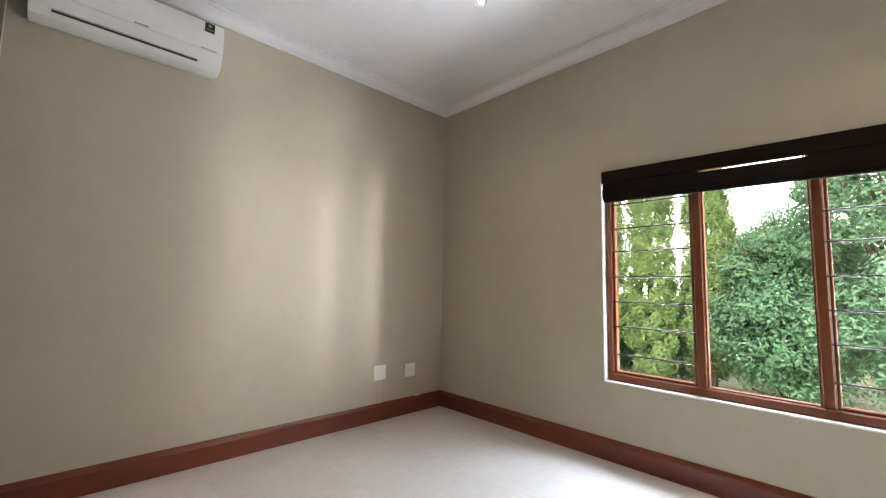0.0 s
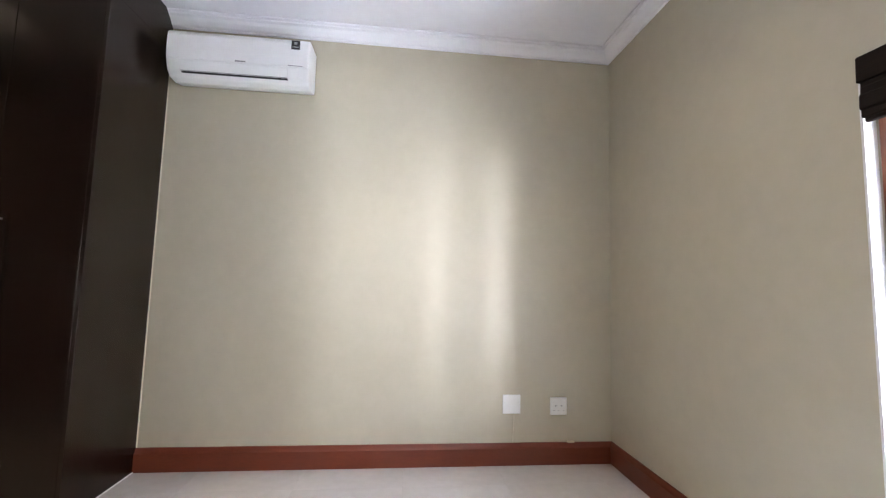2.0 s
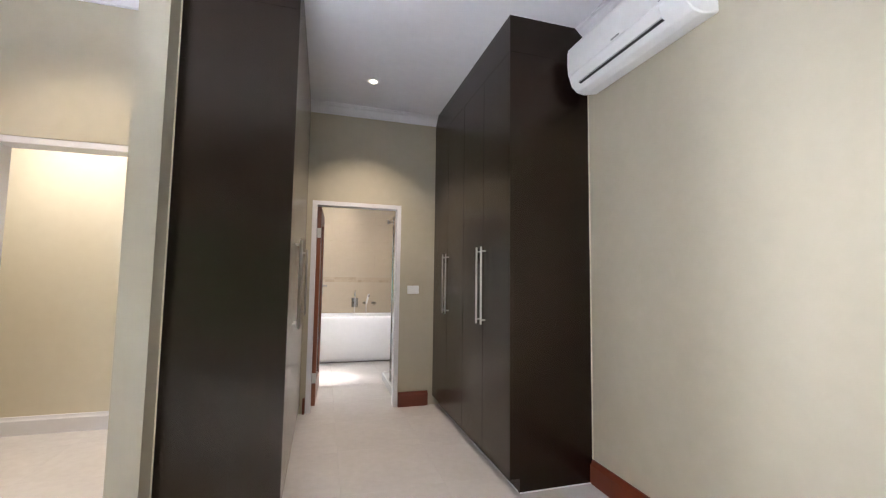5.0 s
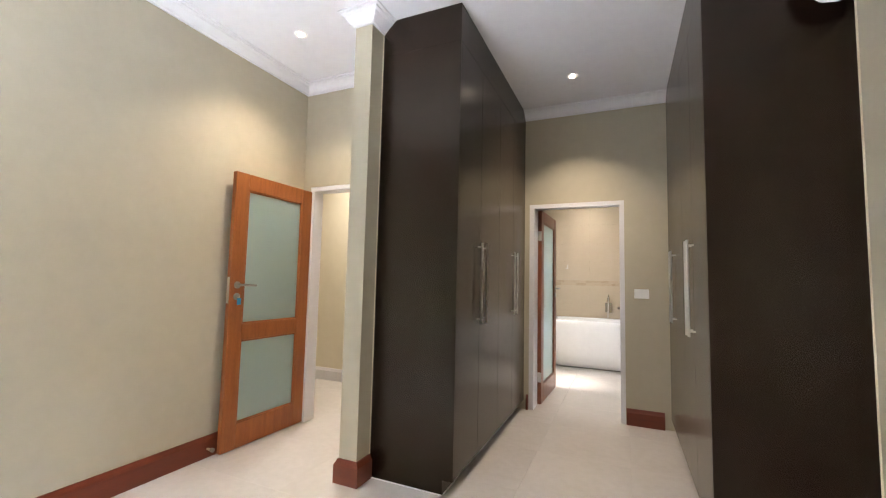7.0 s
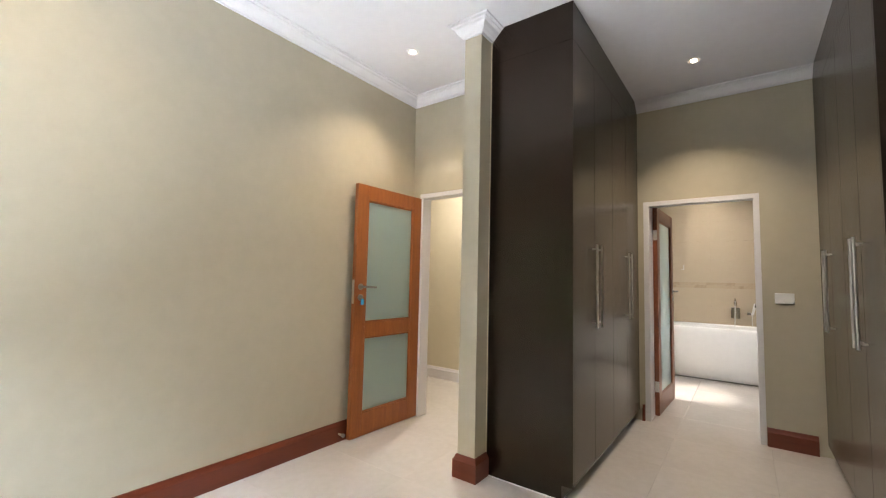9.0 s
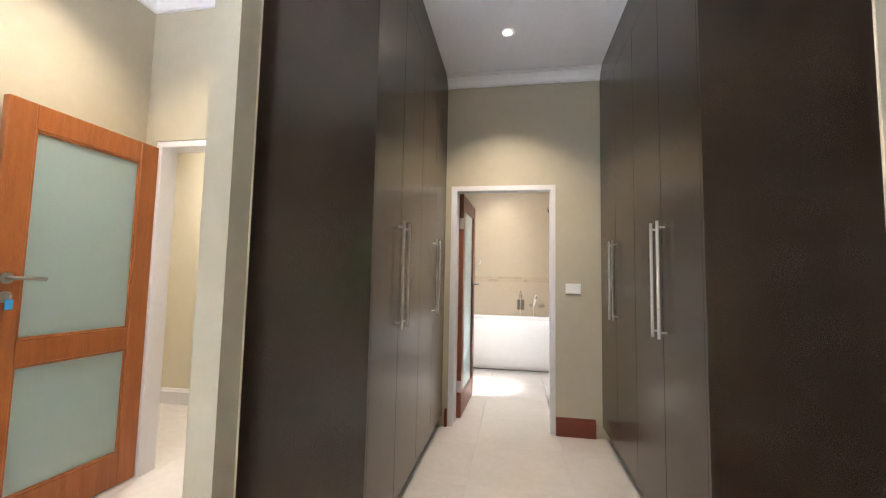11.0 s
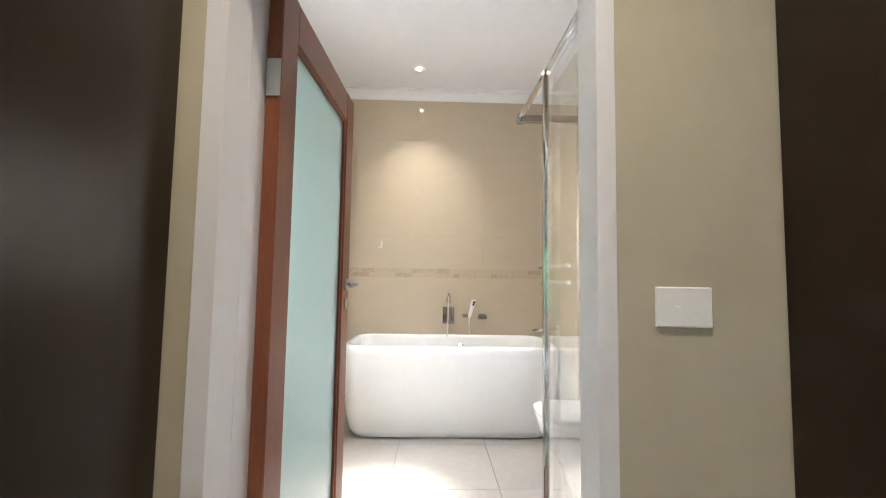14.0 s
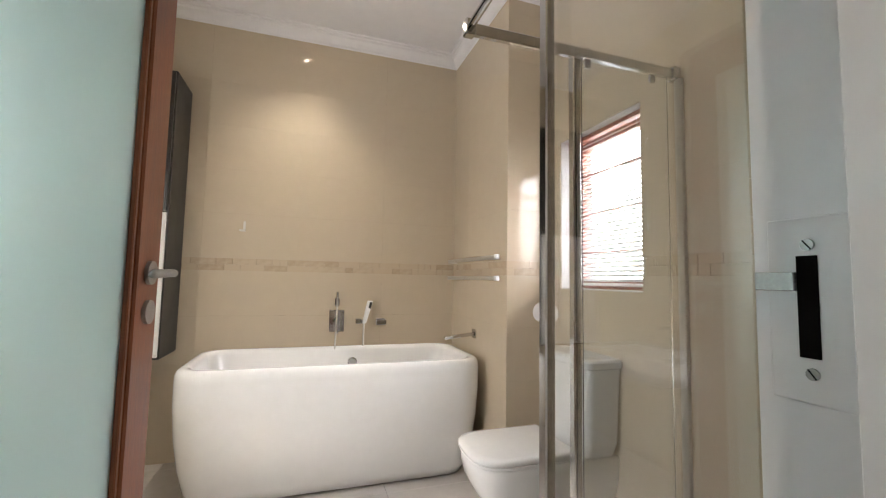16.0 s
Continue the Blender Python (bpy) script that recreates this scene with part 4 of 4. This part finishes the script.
def conifer(x, y, h, r, seed, low=0.35):
    rng = np.random.default_rng(seed)
    t = thing("conifer_tree", (x, y, -0.35), "tall yellow-green garden conifer with dense sprays", "tree", "conifers outside the window")
    part("trunk", rod((x, y, -0.4), (x + 0.05, y, h * 0.8), 0.06, 10, r2=0.02), BARK, t)
    cs, ns = [], []
    for k in range(330):                                   # sprays, each a small upright fan
        u = rng.uniform(0.02, 1) ** 0.9
        ang, z = rng.uniform(0, 2 * math.pi), low + (h - low) * u
        rad = r * (1 - u ** 2.6) ** 0.7 * min(1.0, 0.55 + 3.0 * u) * rng.uniform(0.72, 1.12)
        c = np.array([math.cos(ang) * rad, math.sin(ang) * rad, z])
        m = 300
        p = rng.normal(0, 1, (m, 3))
        p /= np.linalg.norm(p, axis=1, keepdims=True)
        p *= np.array([0.115, 0.115, 0.16]) * rng.uniform(0.6, 1.35) * rng.uniform(0.82, 1.05, (m, 1))
        cs.append(c + p)
        ns.append(p / 0.07 + np.array([math.cos(ang), math.sin(ang), 0.5]))
    me = leaves_mesh("crown", CONIFER, np.concatenate(cs), np.concatenate(ns), 0.0165, 0.65, seed)
    ob = new("crown", me)
    ob.parent = t
    return t


def broadleaf(x, y, h, r, seed, material=BROADLEAF, leaf=0.027):
    rng = np.random.default_rng(seed)
    t = thing("garden_tree", (x, y, -0.35), "leafy dark green garden tree close to the window", "tree", "broadleaf trees outside the window")
    fork = Vector((x, y, h * 0.28))
    part("trunk", rod((x, y, -0.4), fork, 0.10, 10, r2=0.07), BARK, t)
    cs, ns, limbs = [], [], bmesh.new()
    for k in range(190):
        d = rng.normal(0, 1, 3)
        d /= np.linalg.norm(d)
        c = np.array([0, 0, h * 0.56]) + d * np.array([r, r, h * 0.46]) * rng.uniform(0.45, 1.0) ** 0.5 * rng.uniform(0.85, 1.1)
        c[2] = max(c[2], 0.0)
        if k < 34:
            rod(fork, (x + c[0], y + c[1], c[2]), 0.028, 6, bm=limbs, r2=0.006)
        m = 300
        p = rng.normal(0, 1, (m, 3))
        p *= (rng.uniform(0.1, 1, (m, 1)) ** 0.4) * 0.24 / np.linalg.norm(p, axis=1, keepdims=True) * np.array([1.15, 1.15, 0.8])
        cs.append(c + p)
        ns.append(p / 0.2 + np.array([0, 0, 0.8]))
    part("limb", limbs, BARK, t)
    ob = new("crown", leaves_mesh("crown", material, np.concatenate(cs), np.concatenate(ns), leaf, 0.5, seed))
    ob.parent = t
    return t


for args in CONIFERS:
    conifer(*args)
for args in BROADLEAVES:
    broadleaf(*args)

# ---- wall and floor tiles ----
TILE_MESHES = {}


def tile(parent, name, material, lo, hi, bevel):
    """One tile as an object of its own; equal sizes share a mesh."""
    size = tuple(round(b - a, 4) for a, b in zip(lo, hi))
    key = (name, size, bevel)
    if key not in TILE_MESHES:
        TILE_MESHES[key] = mesh_from(box(0, size[0], 0, size[1], 0, size[2], bevel=bevel), name, material)
    ob = new(name, TILE_MESHES[key])
    ob.parent = parent
    ob.location = Vector(lo) - origin_of(parent)
    return ob


P = 0.64
floor_ob = bpy.data.objects["floor"]
x = -0.065 - P * 6
while x < 1.72:
    y = 2.24 - P * 12
    while y < 3.2:
        J = 0.0022 if y > 0 else 0.0008
        x0, x1, y0, y1 = max(x + J / 2, -4.4), min(x + P - J / 2, 1.72), max(y + J / 2, -5.2), min(y + P - J / 2, 3.2)
        if y1 < -1.3:
            x0 = max(x0, -2.35)
        elif y0 > 0.0:
            x0 = max(x0, BWEST - 0.19)
        inside = y1 > y0 + 0.02 and x1 > x0 + 0.02
        if inside:
            tile(floor_ob, "floor_tile", FLOOR_TILE, (x0, y0, -0.009), (x1, y1, 0.0), 0.0008 if y > 0 else 0.0)
        y += P
    x += P

BANDZ0, BANDZ1 = 1.222, 1.305
rows = []
z = 0.0
while z < BANDZ0 - 0.01:
    rows.append((z, min(z + 0.306, BANDZ0)))
    z += 0.306
z = BANDZ1
while z < BCEIL - 0.05:
    rows.append((z, min(z + 0.306, BCEIL)))
    z += 0.306


def tile_wall(parent, along, a0, a1, face, out, skip=None):
    """Glazed tiles and a mosaic band on a wall plane. along: 'x' or 'y'; out: +1 or -1, the way that the face looks."""
    rng = random.Random(int(1000 * abs(face)) + int(100 * abs(a0)))
    lo, hi = min(face, face + out * 0.010), max(face, face + out * 0.010)

    def put(name, mat, u0, u1, z0, z1, bevel, proud=0.0):
        l, h = (lo - (proud if out < 0 else 0), hi + (proud if out > 0 else 0))
        if along == "x":
            tile(parent, name, mat, (u0, l, z0), (u1, h, z1), bevel)
        else:
            tile(parent, name, mat, (l, u0, z0), (h, u1, z1), bevel)

    for z0, z1 in rows:
        u = a0
        while u < a1 - 0.01:
            v = min(u + 0.605, a1)
            spans = [(z0, z1)]
            if skip and u < skip[1] and v > skip[0]:
                for p, q in ((u, skip[0]), (skip[1], v)):
                    if q - p > 0.02:
                        put("wall_tile", WALL_TILE, p + 0.0002, q - 0.0002, z0 + 0.0002, z1 - 0.0002, 0.0)
                spans = [s for s in ((z0, min(z1, skip[2])), (max(z0, skip[3]), z1)) if s[1] - s[0] > 0.015]
                u_a, v_a = max(u, skip[0]), min(v, skip[1])
            else:
                u_a, v_a = u, v
            for s0, s1 in spans:
                put("wall_tile", WALL_TILE, u_a + 0.0002, v_a - 0.0002, s0 + 0.0002, s1 - 0.0002, 0.0)
            u = v
    for z0, z1 in ((BANDZ0, BANDZ0 + 0.0415), (BANDZ0 + 0.0415, BANDZ1)):
        u = a0
        while u < a1 - 0.01:
            v = min(u + rng.choice((0.05, 0.1, 0.15)), a1)
            if not (skip and u < skip[1] and v > skip[0]):
                put("mosaic_tile", MOSAIC, u + 0.0008, v - 0.0008, z0 + 0.0008, z1 - 0.0008, 0.0006, 0.0005)
            u = v


tile_wall(wall_bath, "x", BWEST, COL_X, BACK, -1)
tile_wall(wall_column, "y", COL_Y, BACK - 0.0105, COL_X, -1)
tile_wall(wall_column, "x", COL_X - 0.01, EAST, COL_Y, -1)
tile_wall(wall_east, "y", 0.2, COL_Y - 0.0105, EAST, -1, skip=(B0, B1, BZ0, BZ1))
tile_wall(wall_north, "x", D1 + 0.002, EAST - 0.0105, 0.2, 1)
